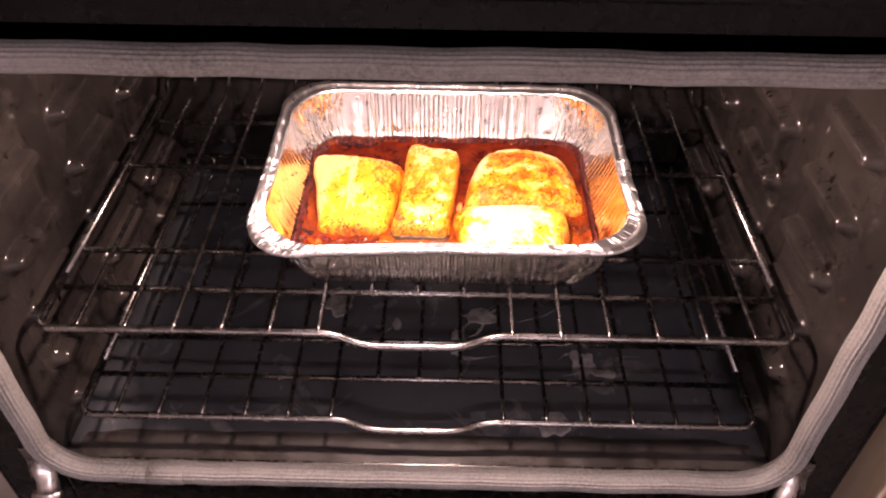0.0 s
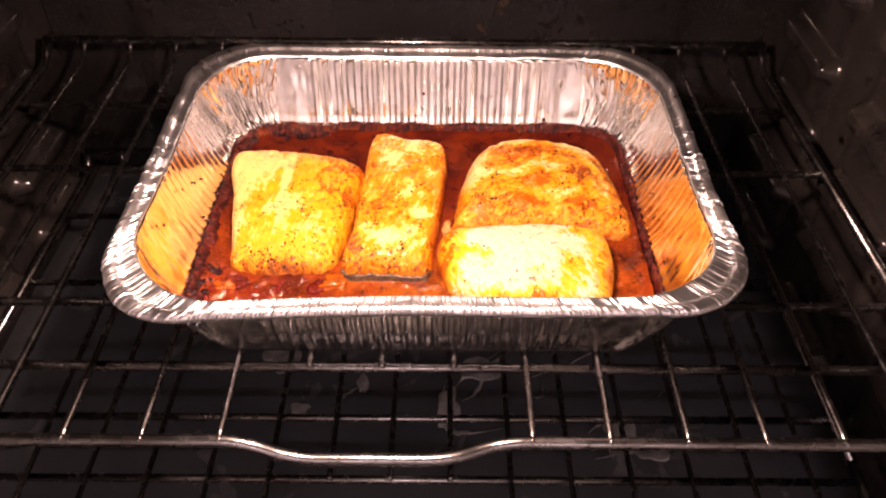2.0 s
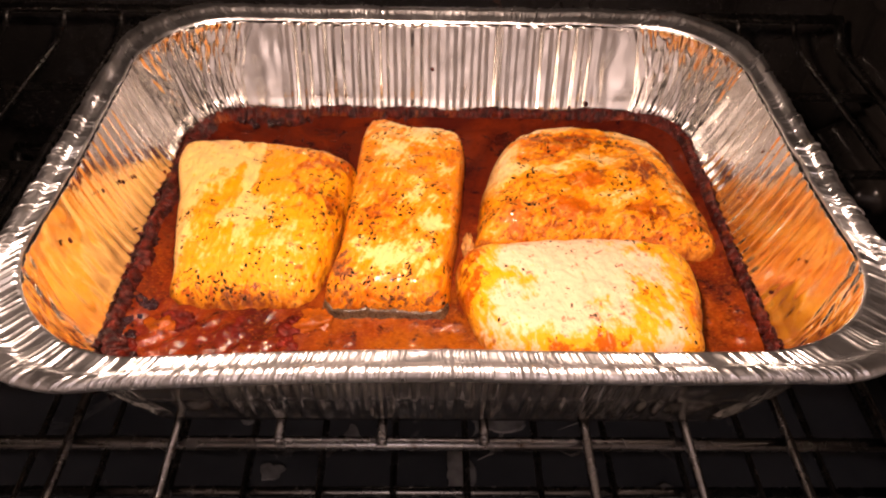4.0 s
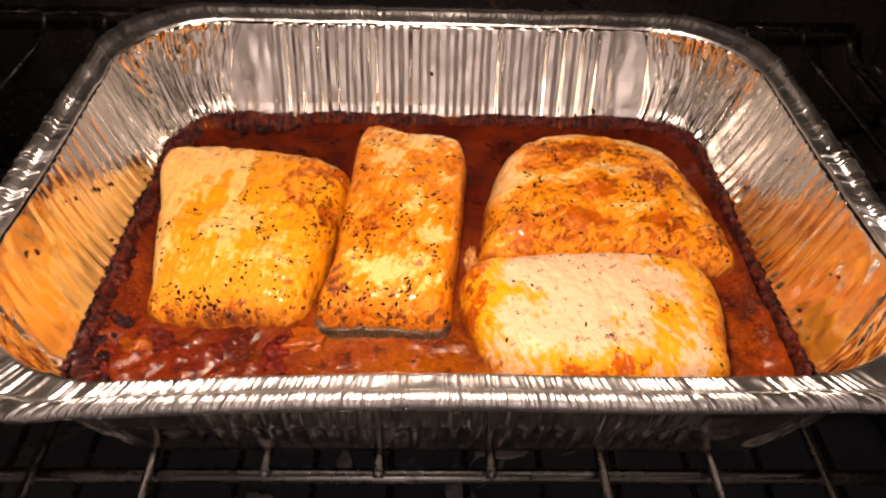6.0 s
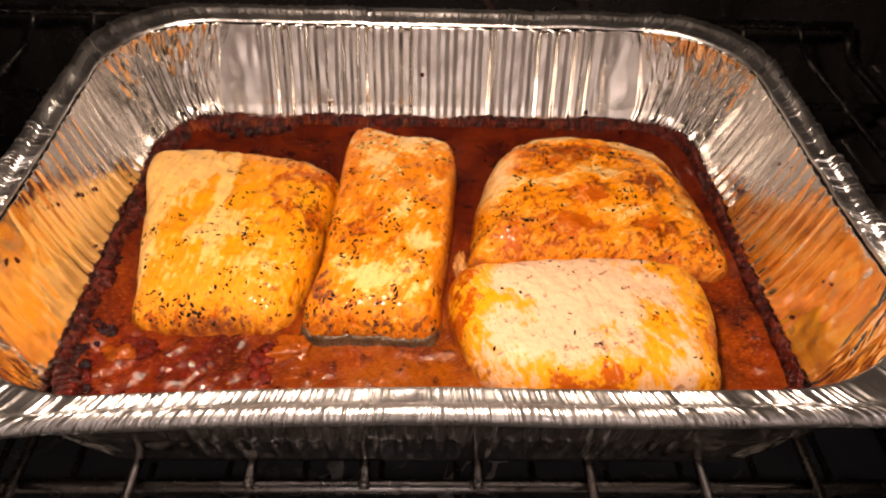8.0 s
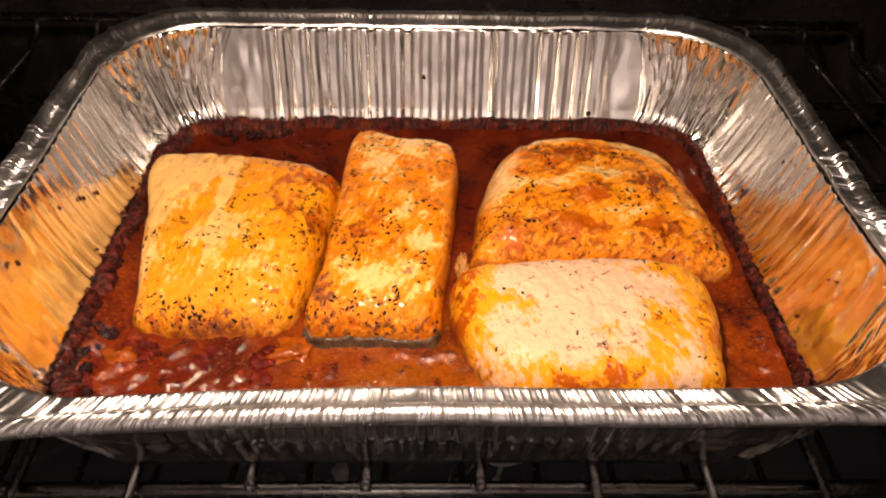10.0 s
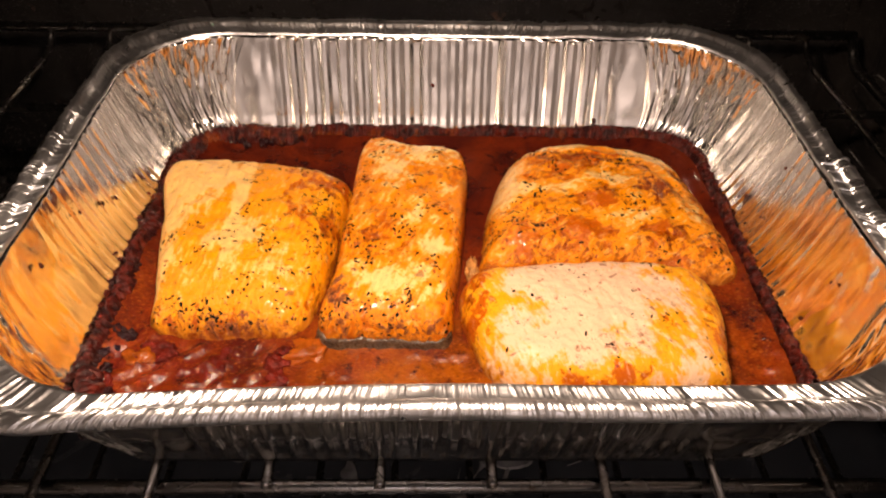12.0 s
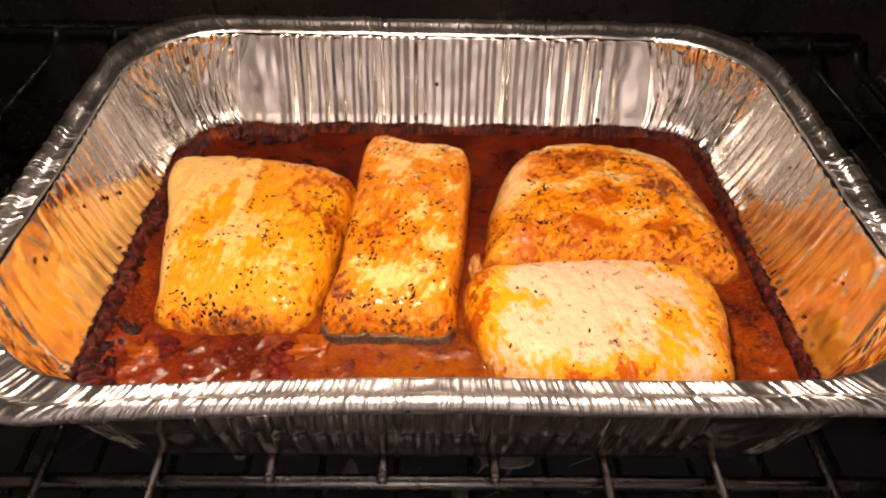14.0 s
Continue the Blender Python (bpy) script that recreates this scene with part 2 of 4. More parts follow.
# side-wall copy: brown film, plus the lamp's stronger light put into the colour
WALL_ENAMEL = enamel_material("greasy_lit_enamel", (0.010, 0.009, 0.0085), (0.040, 0.034, 0.031))
ENAMEL, OVEN_FLOOR, RESIDUE = enamel_material(), floor_enamel_material(), residue_material()
STEEL, FOIL, GASKET = rack_material(), foil_material(), gasket_material()
SAUCE, CRUST, LEDGE, RIM_FOIL = sauce_material(), crust_material(), ledge_material(), foil_material("crimped_foil", 0.26, 0.42, 0.5, (0.92, 0.92, 0.93), (0.80, 0.80, 0.81))
DULL_FOIL = foil_material("dull_foil_outside", 0.11, 0.19, 0.12)
PULP = plain_material("tomato_pulp", (0.17, 0.014, 0.006), 0.42, 0, 240, 0.75, 0.5, 0.12)
BURNT = plain_material("burnt_lump", (0.030, 0.005, 0.007), 0.26, 0, 300, 0.7, 0.8, 0.3)
FLAKE = plain_material("pale_fish_flake", (0.78, 0.36, 0.10), 0.3, 0, 260, 0.6, 0.5, 0.3)
OIL_PULP = plain_material("oily_orange_pulp", (0.40, 0.085, 0.005), 0.2, 0, 150, 0.5, 0.5)
HERB = plain_material("dried_herb", (0.016, 0.013, 0.006), 0.8, 0, 300, 0.5, 0.1, 0.1)
SKIN = plain_material("fish_skin", (0.11, 0.062, 0.032), 0.28, 0, 260, 0.7, 0.4)
CHILLI = plain_material("chilli_flake", (0.36, 0.03, 0.012), 0.5, 0, 300, 0.4)
FACE = plain_material("black_paint", (0.006, 0.006, 0.006), 0.26, 0, 30, 0.4, 0.06, 0.2)
HINGE = plain_material("zinc_plate", (0.72, 0.71, 0.69), 0.32, 1.0, 80, 0.35)
WOOD = wood_material()
PAINT = plain_material("wall_paint", (0.70, 0.62, 0.55), 0.7, 0, 20, 0.08)
TILE = plain_material("floor_vinyl", (0.40, 0.36, 0.31), 0.45, 0, 8, 0.3)
WHITE = plain_material("ceiling_paint", (0.78, 0.77, 0.75), 0.8, 0, 20, 0.05)
DOOR_GLASS = plain_material("black_door_glass", (0.008, 0.008, 0.009), 0.08, 0, 20, 0.3, 0.02)
LAMP_GLOW = glow_material("lamp_glow", (1.0, 0.84, 0.7), 8.0)
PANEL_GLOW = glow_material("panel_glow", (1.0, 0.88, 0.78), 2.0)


# ---- mesh helpers ----
def part(name, bm, material, parent=None, label="", smooth=True):
    """One bmesh as one object, under a thing or a part."""
    me = bpy.data.meshes.new(name)
    bm.normal_update()
    bm.to_mesh(me)
    bm.free()
    me.materials.append(material)
    if smooth:
        me.polygons.foreach_set("use_smooth", [True] * len(me.polygons))
    ob = new(name, me)
    ob.parent = parent
    if label:
        ob["label"] = label
    return ob


def grid_mesh(rows, closed=False):
    """A bmesh from rows of points; closed joins each row's end to its start."""
    bm = bmesh.new()
    vs = [[bm.verts.new(p) for p in row] for row in rows]
    n = len(vs[0])
    for a, b in zip(vs, vs[1:]):
        for i in range(n if closed else n - 1):
            j = (i + 1) % n
            bm.faces.new((a[i], a[j], b[j], b[i]))
    return bm, vs


def box(bm, lo, hi, bevel=0.0):
    made = bmesh.ops.create_cube(bm, size=1)["verts"]
    for v in made:
        v.co = Vector([lo[k] + (v.co[k] + 0.5) * (hi[k] - lo[k]) for k in range(3)])
    if bevel:
        edges = list({e for v in made for e in v.link_edges})
        bmesh.ops.bevel(bm, geom=edges, offset=bevel, segments=2, affect="EDGES", profile=0.6)
    return bm


def block(name, lo, hi, material, parent=None, label="", bevel=0.002):
    return part(name, box(bmesh.new(), lo, hi, bevel), material, parent, label, smooth=False)


def sweep(points, profile, closed=False):
    """A tube along points. profile: (across, up) offsets of its ring; the ring stays square to the way, up is taken from the plane's normal."""
    pts = [Vector(p) for p in points]
    n = len(pts)
    rows = []
    side = None
    for i, p in enumerate(pts):
        if closed:
            way = (pts[(i + 1) % n] - pts[i - 1]).normalized()
        else:
            way = (pts[min(i + 1, n - 1)] - pts[max(i - 1, 0)]).normalized()
        if side is None:
            side = way.cross(Vector((0, 0, 1)) if abs(way.z) < 0.9 else Vector((0, 1, 0))).normalized()
        side = (side - way * side.dot(way)).normalized()
        up = side.cross(way)
        rows.append([p + side * a + up * b for a, b in profile])
    if closed:
        rows.append(rows[0])
    bm, vs = grid_mesh(rows, closed=True)
    if closed:
        bmesh.ops.remove_doubles(bm, verts=bm.verts, dist=1e-6)
    else:
        bm.faces.new(vs[0][::-1])
        bm.faces.new(vs[-1])
    bmesh.ops.recalc_face_normals(bm, faces=bm.faces)
    return bm


def ring(r, n=10):
    return [(r * math.cos(2 * math.pi * k / n), r * math.sin(2 * math.pi * k / n)) for k in range(n)]


def rounded_path(corners, radius, steps=8):
    """Corners of an open polyline, with each inner corner rounded."""
    pts = [Vector(c) for c in corners]
    out = [pts[0]]
    for a, b, c in zip(pts, pts[1:], pts[2:]):
        d1, d2 = (a - b), (c - b)
        r = min(radius, d1.length * 0.49, d2.length * 0.49)
        p, q = b + d1.normalized() * r, b + d2.normalized() * r
        for k in range(steps + 1):
            t = k / steps
            out.append(p * (1 - t) ** 2 + b * 2 * t * (1 - t) + q * t ** 2)
    out.append(pts[-1])
    return out


def noise2(x, y, z=0.0):
    return noise.noise((x, y, z))


def smooth(a, b, x):
    t = min(1, max(0, (x - a) / (b - a)))
    return t * t * (3 - 2 * t)


# ---- kitchen ----
FACE_Y = 0.456
ROOM = (-2.2, 2.2, -2.5, 1.12, 2.5)
x0, x1, y0, y1, top = ROOM
for name, lo, hi, mat in (
    ("floor", (x0, y0, -0.05), (x1, y1, 0), TILE),
    ("ceiling", (x0, y0, top), (x1, y1, top + 0.05), WHITE),
    ("wall_north", (x0, y1, 0), (x1, y1 + 0.1, top), PAINT),
    ("wall_south", (x0, y0 - 0.1, 0), (x1, y0, top), PAINT),
    ("wall_west", (x0 - 0.1, y0, 0), (x0, y1, top), PAINT),
    ("wall_east", (x1, y0, 0), (x1 + 0.1, y1, top), PAINT),
):
    tagged(block(name, lo, hi, mat, bevel=0), "plain painted kitchen " + name.split("_")[0], name.split("_")[0], kind="structure")

# unseen fixture, made up to go with the added far-wall lamp
fixture = tagged(new("added_ceiling_light"), "unseen white ceiling track light, added and turned to brighten the far wall", "ceiling light")
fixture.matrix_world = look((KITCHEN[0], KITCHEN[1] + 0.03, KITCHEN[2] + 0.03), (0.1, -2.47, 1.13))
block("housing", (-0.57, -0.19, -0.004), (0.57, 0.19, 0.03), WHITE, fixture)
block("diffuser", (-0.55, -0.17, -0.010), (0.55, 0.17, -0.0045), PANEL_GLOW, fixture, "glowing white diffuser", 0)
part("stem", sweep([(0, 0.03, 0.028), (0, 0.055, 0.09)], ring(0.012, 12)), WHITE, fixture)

cabinet = tagged(new("base_cabinet"), "light maple kitchen base cabinet beside the oven", "cabinet")
block("body", (0.404, 0.44, 0.09), (0.98, 1.10, 0.87), WOOD, cabinet)
block("door", (0.408, 0.42, 0.11), (0.976, 0.4385, 0.85), WOOD, cabinet)
block("worktop", (0.402, 0.41, 0.872), (1.0, 1.11, 0.91), FACE, cabinet, "dark worktop")

# ---- oven ----
WALL_X, BACK_Y, FLOOR_Z, ROOF_Z = 0.318, 0.905, 0.438, 0.856
oven = tagged(new("oven"), "black enamelled kitchen oven with its door open", "oven")
GUIDES_Z = [0.473 + 0.0555 * k for k in range(7)]
GUIDES_Y = ((0.512, 0.572), (0.640, 0.706), (0.770, 0.836))


def emboss(y, z):
    """How far the pressed side wall stands into the oven."""
    h = 0.0
    for gy, (a, b) in enumerate(GUIDES_Y):
        for gz in GUIDES_Z:
            dz = abs(z - gz)
            if dz > 0.03 or y < a - 0.03 or y > b + 0.03:
                continue
            dy = max(a - y, 0, y - b)
            d = math.hypot(dy * 0.9, dz * 1.15)
            h = max(h, 0.0120 * (1 - smooth(0.005, 0.0135, d)))
    valley = 0.0
    for a, b in GUIDES_Y:
        mid = (a + b) / 2
        valley = max(valley, 1 - smooth(0.036, 0.050, abs(y - mid)))
    return h + 0.0035 * valley * smooth(0.44, 0.46, z) * (1 - smooth(0.825, 0.845, z))


for side in (-1, 1):
    rows = []
    for j in range(231):
        z = FLOOR_Z + (ROOF_Z - FLOOR_Z) * j / 230
        row = []
        for i in range(241):
            y = FACE_Y + (BACK_Y - FACE_Y) * i / 240
            dent = emboss(y, z) + 0.0012 * noise2(y * 14, z * 14, side)
            row.append((side * (WALL_X - dent), y, z))
        rows.append(row)
    bm, vs = grid_mesh(rows if side > 0 else [r[::-1] for r in rows])
    back = [[(side * (WALL_X + 0.012), FACE_Y + (BACK_Y - FACE_Y) * i, FLOOR_Z + (ROOF_Z - FLOOR_Z) * j) for i in (0, 1)] for j in (0, 1)]
    q = [bm.verts.new(p) for p in (back[0][0], back[0][1], back[1][1], back[1][0])]
    bm.faces.new(q)
    part("side_wall", bm, WALL_ENAMEL, oven, "black enamelled side wall with pressed rack guides")

# back wall with a pressed, rounded panel
rows = []
for j in range(61):
    z = FLOOR_Z + (ROOF_Z - FLOOR_Z) * j / 60
    row = []
    for i in range(91):
        x = -WALL_X + 2 * WALL_X * i / 90
        d = max(abs(x) - 0.24, abs(z - 0.65) - 0.15)
        row.append((x, BACK_Y - 0.006 * (1 - smooth(-0.008, 0.008, d)) + 0.001 * noise2(x * 10, z * 10), z))
    rows.append(row)
bm, _ = grid_mesh(rows)
part("back_wall", bm, ENAMEL, oven, "black enamelled back wall")

# roof and bottom
block("roof_panel", (-WALL_X - 0.012, FACE_Y, ROOF_Z), (WALL_X + 0.012, BACK_Y + 0.01, ROOF_Z + 0.01), ENAMEL, oven, bevel=0)
rows = []
for j in range(91):
    y = FACE_Y + (BACK_Y - FACE_Y) * j / 90
    row = []
    for i in range(121):
        x = -WALL_X + 2 * WALL_X * i / 120
        rim = max(abs(x) - 0.285, y - 0.875)
        z = FLOOR_Z + 0.006 * smooth(-0.006, 0.010, rim) + 0.0008 * noise2(x * 9, y * 9)
        row.append((x, y, z))
    rows.append(row)
bm, _ = grid_mesh(rows)
bottom = part("bottom_panel", bm, OVEN_FLOOR, oven, "black oven bottom with pale ash residue")


# stained ledge in front of the bottom, with a bare metal edge
rows = []
for j in range(13):
    y = FACE_Y + 0.001 + 0.044 * j / 12
    row = []
    for i in range(161):
        x = -0.306 + 0.612 * i / 160
        z = FLOOR_Z + 0.0085 * (1 - smooth(0.486, 0.500, y)) - 0.0005 + 0.0007 * noise2(x * 30, y * 30, 3)
        row.append((x, y, z))
    rows.append(row)
bm, _ = grid_mesh(rows)
part("front_ledge", bm, LEDGE, oven, "grey enamelled ledge with baked-on brown stains")
part("ledge_edge", sweep([(x, FACE_Y + 0.004, FLOOR_Z + 0.0092 + 0.0006 * noise2(x * 20, 1)) for x in [-0.30 + 0.02 * k for k in range(31)]], ring(0.0017, 8)), STEEL, oven)


def residue(x, y, w, d, seed):
    """A flat flake of ash with a ragged outline."""
    rnd = random.Random(seed)
    rows = [[], []]
    for k in range(40):
        a = 2 * math.pi * k / 40
        r = 0.75 + 0.45 * noise2(math.cos(a) * 1.6, math.sin(a) * 1.6, seed * 3.7) + 0.05 * rnd.random()
        p = (x + w * r * math.cos(a), y + d * r * math.sin(a))
        rows[0].append((*p, FLOOR_Z + 0.0012))
        rows[1].append((x + (p[0] - x) * 0.93, y + (p[1] - y) * 0.93, FLOOR_Z + 0.0024))
    bm, vs = grid_mesh(rows, closed=True)
    bm.faces.new(vs[1])
    bmesh.ops.recalc_face_normals(bm, faces=bm.faces)
    return part("residue", bm, RESIDUE, bottom, "pale flake of ash", smooth=False)


for k, (x, y, w, d) in enumerate(((0.127, 0.512, 0.020, 0.020), (0.165, 0.590, 0.016, 0.022), (-0.075, 0.612, 0.009, 0.008), (-0.094, 0.668, 0.018, 0.022),
                                  (0.060, 0.650, 0.024, 0.012), (0.036, 0.612, 0.012, 0.022), (-0.028, 0.635, 0.006, 0.012), (0.185, 0.575, 0.014, 0.008))):
    residue(x, y, w, d, k + 1)

def smear(points, width, seed):
    """A thin dried line of ash and grease, broken in width."""
    path = rounded_path([(x, y, 0) for x, y in points], 0.03, 10)
    rows = [[], [], []]
    for i, p in enumerate(path):
        q, o = path[min(i + 1, len(path) - 1)], path[max(i - 1, 0)]
        way = (q - o).normalized()
        w = width * (0.55 + 0.9 * abs(noise2(i * 0.31, seed * 2.3))) * smooth(-0.5, 3, i) * smooth(len(path) - 0.5, len(path) - 4, i)
        sway = 0.0025 * noise2(i * 0.22, seed * 5.1, 3.0)
        for row, a, up in zip(rows, (-1, 0, 1), (0.0009, 0.0016, 0.0009)):
            off = a * w + sway
            row.append((p.x - way.y * off, p.y + way.x * off, FLOOR_Z + 0.0006 + up))
    bm, _ = grid_mesh(rows)
    bmesh.ops.recalc_face_normals(bm, faces=bm.faces)
    return part("residue", bm, RESIDUE, bottom, "pale dried streak of ash")


for k, (points, width) in enumerate((
    (((0.092, 0.672), (0.070, 0.655), (0.060, 0.628), (0.048, 0.620)), 0.0020), (((0.078, 0.668), (0.052, 0.648), (0.040, 0.628)), 0.0012),
    (((0.036, 0.640), (0.030, 0.612), (0.042, 0.588), (0.078, 0.596)), 0.0028), (((0.100, 0.640), (0.128, 0.652), (0.172, 0.676)), 0.0008),
    (((-0.046, 0.612), (-0.040, 0.626), (-0.030, 0.632)), 0.0020), (((0.142, 0.570), (0.158, 0.574), (0.166, 0.592), (0.152, 0.604), (0.140, 0.590)), 0.0014),
    (((0.096, 0.628), (0.110, 0.622), (0.112, 0.634)), 0.0016), (((0.150, 0.535), (0.158, 0.520), (0.146, 0.505)), 0.0016),
)):
    smear(points, width, k + 1)

# front frame round the opening
frame_part = new("front_frame")
frame_part.parent = oven
for lo, hi in (((-0.376, FACE_Y, 0.34), (-WALL_X - 0.003, FACE_Y + 0.03, 0.905)), ((WALL_X + 0.003, FACE_Y, 0.34), (0.376, FACE_Y + 0.03, 0.905)),
               ((-WALL_X - 0.003, FACE_Y, ROOF_Z - 0.008), (WALL_X + 0.003, FACE_Y + 0.0285, 0.905)), ((-WALL_X - 0.003, FACE_Y, 0.34), (WALL_X + 0.003, FACE_Y + 0.03, FLOOR_Z - 0.001))):
    block("frame_panel", lo, hi, FACE, frame_part)
for s in (-1, 1):
    block("side_panel", (min(s * 0.376, s * 0.38), FACE_Y, 0.02), (max(s * 0.376, s * 0.38), 1.08, 0.905), FACE, oven)
block("back_panel", (-0.376, 1.07, 0.02), (0.376, 1.08, 0.905), FACE, oven)
block("cooktop", (-0.38, 0.40, 0.906), (0.38, 1.09, 0.925), FACE, oven, "black cooktop")
block("control_panel", (-0.378, 0.430, 0.893), (0.378, 0.4545, 0.9055), FACE, oven, "black control panel")
block("drawer_front", (-0.376, 0.445, 0.09), (0.376, 0.4555, 0.335), FACE, oven, "black drawer front")


# gasket: a ribbed woven tube round the opening
def ribbed(w, d, n=64):
    out = []
    for k in range(n):
        a = 2 * math.pi * k / n
        r = 1 + 0.07 * math.cos(math.pi * k / 2)
        out.append((w * r * math.copysign(abs(math.cos(a)) ** 0.8, math.cos(a)), d * r * math.copysign(abs(math.sin(a)) ** 0.8, math.sin(a))))
    return out


def rounded_loop(hx, lo, hi, r, step=0.006):
    pts = []
    for cx, cz, a0 in ((hx - r, lo + r, -90), (hx - r, hi - r, 0), (-hx + r, hi - r, 90), (-hx + r, lo + r, 180)):
        for k in range(15):
            a = radians(a0 + 90 * k / 14)
            pts.append((cx + r * math.cos(a), cz + r * math.sin(a)))
    out = []
    for (ax, az), (bx, bz) in zip(pts, pts[1:] + pts[:1]):
        n = max(1, round(math.hypot(bx - ax, bz - az) / step))
        out += [(ax + (bx - ax) * k / n, az + (bz - az) * k / n) for k in range(n)]
    return out


GY = FACE_Y - 0.0075
loop = rounded_loop(0.3215, 0.447, 0.850, 0.045)
path = [(x + 0.0012 * noise2(x * 25, z * 25, 5), GY + 0.0012 * noise2(x * 20, z * 20, 9), z + 0.0012 * noise2(x * 25, z * 25, 7)) for x, z in loop]
gasket = part("gasket", sweep(path, ribbed(0.0095, 0.0074), closed=True), GASKET, oven, "grey woven glass-fibre door gasket")
seam = [(x, GY - 0.0004, 0.4472) for x in (-0.236, -0.220, -0.204)]
part("seam_sleeve", sweep(seam, ribbed(0.0101, 0.0080)), GASKET, gasket)

# door, swung down
door = new("door")
door.parent = oven
block("door_panel", (-0.376, -0.070, 0.345), (0.376, 0.425, 0.385), FACE, door, "black open oven door", 0.006)
block("door_glass", (-0.25, 0.02, 0.3865), (0.25, 0.33, 0.390), DOOR_GLASS, door, "dark door glass")
for s in (-1, 1):
    hinge = [(s * 0.326, FACE_Y + 0.004, 0.470), (s * 0.321, 0.440, 0.462), (s * 0.317, 0.430, 0.446), (s * 0.324, 0.420, 0.424), (s * 0.330, 0.385, 0.402), (s * 0.330, 0.30, 0.392)]
    hinge_part = part("hinge", sweep(rounded_path(hinge, 0.010), [(-0.008, -0.0035), (-0.004, -0.0045), (0.004, -0.0045), (0.008, -0.0035), (0.008, 0.003), (0.003, 0.0045), (-0.003, 0.0045), (-0.008, 0.003)]), HINGE, oven, "bare metal door hinge arm")
    for v in hinge_part.data.vertices:
        v.co += 0.0035 * noise.noise_vector(v.co * 90)
    part("hinge_pin", sweep([(s * 0.320 - 0.012, 0.427, 0.440), (s * 0.320 + 0.012, 0.427, 0.440)], ring(0.0045, 14)), HINGE, hinge_part)
    part("hinge_plate", sweep([(s * 0.340, FACE_Y - 0.003, 0.475), (s * 0.338, FACE_Y - 0.004, 0.455), (s * 0.342, FACE_Y - 0.006, 0.43)], [(-0.005, -0.0015), (0.005, -0.0015), (0.005, 0.0015), (-0.005, 0.0015)]), STEEL, hinge_part, smooth=False)

# lamp in the roof
lamp_unit = new("oven_lamp")
lamp_unit.parent = oven
bm = bmesh.new()
bmesh.ops.create_uvsphere(bm, u_segments=20, v_segments=10, radius=0.02)
for v in bm.verts:
    v.co = Vector((OVEN_LAMP[0] + v.co.x, OVEN_LAMP[1] + v.co.y, ROOF_Z - 0.001 + 0.35 * min(v.co.z, 0)))
part("lamp_cover", bm, LAMP_GLOW, lamp_unit, "glowing lamp cover")


# ---- racks ----
PITCH = 0.038


def oven_rack(name_label, z, y):
    rack = tagged(new("oven_rack"), name_label, "oven rack", "oven racks")
    half = 0.297
    front = rounded_path([(-half, y + 0.06, z - 0.001), (-half, y, z - 0.001), (-0.066, y, z - 0.001), (-0.041, y - 0.003, z - 0.012), (0.036, y - 0.003, z - 0.012),
                          (0.061, y, z - 0.001), (half, y, z - 0.001), (half, y + 0.06, z - 0.001)], 0.013)
    part("front_bar", sweep(front, ring(0.0032, 12)), STEEL, rack)
    for s in (-1, 1):
        path = rounded_path([(s * half, y + 0.0605, z - 0.001), (s * half, y + 0.36, z - 0.001), (s * half, y + 0.372, z + 0.012)], 0.008)
        part("side_bar", sweep(path, ring(0.0032, 10)), STEEL, rack)
    part("back_bar", sweep([(-half - 0.002, y + 0.374, z + 0.014), (half + 0.002, y + 0.374, z + 0.014)], ring(0.0032, 10)), STEEL, rack)
    for dy in (0.047, 0.093, 0.219, 0.30):
        part("cross_bar", sweep([(-half, y + dy, z - 0.0028), (half, y + dy, z - 0.0028)], ring(0.0026, 10)), STEEL, rack)
    for k in range(-7, 8):
        x = k * PITCH
        inner = abs(k) < 2
        start = y + 0.045 if inner else y - 0.001
        wire = [(x, start, z - 0.001), (x, start + 0.004, z + 0.001), (x, y + 0.352, z + 0.001), (x, y + 0.368, z + 0.006), (x, y + 0.374, z + 0.014)]
        bm = sweep(rounded_path(wire, 0.004, 4), ring(0.0019, 8))
        weld = bmesh.ops.create_icosphere(bm, subdivisions=2, radius=0.0026)["verts"]
        for v in weld:
            v.co = Vector((x + v.co.x * 0.85, (y + 0.047 if inner else y) + v.co.y, z + 0.0002 + v.co.z * 0.9))
        part("wire", bm, STEEL, rack)
    return rack


oven_rack("tarnished steel wire oven rack carrying the foil pan", 0.600, 0.480)
oven_rack("tarnished steel wire oven rack, empty, near the oven bottom", 0.487, 0.480)

# ---- foil pan ----
PAN = Vector((0.0225, 0.627, 0.0))
PAN_HX, PAN_HY = 0.157, 0.1235
PAN_Z, RIM_Z = 0.6033, 0.6625
N_LONG, N_SHORT, N_CORNER = 660, 480, 160
STEP = 0.00033  # metres between two points of a ring


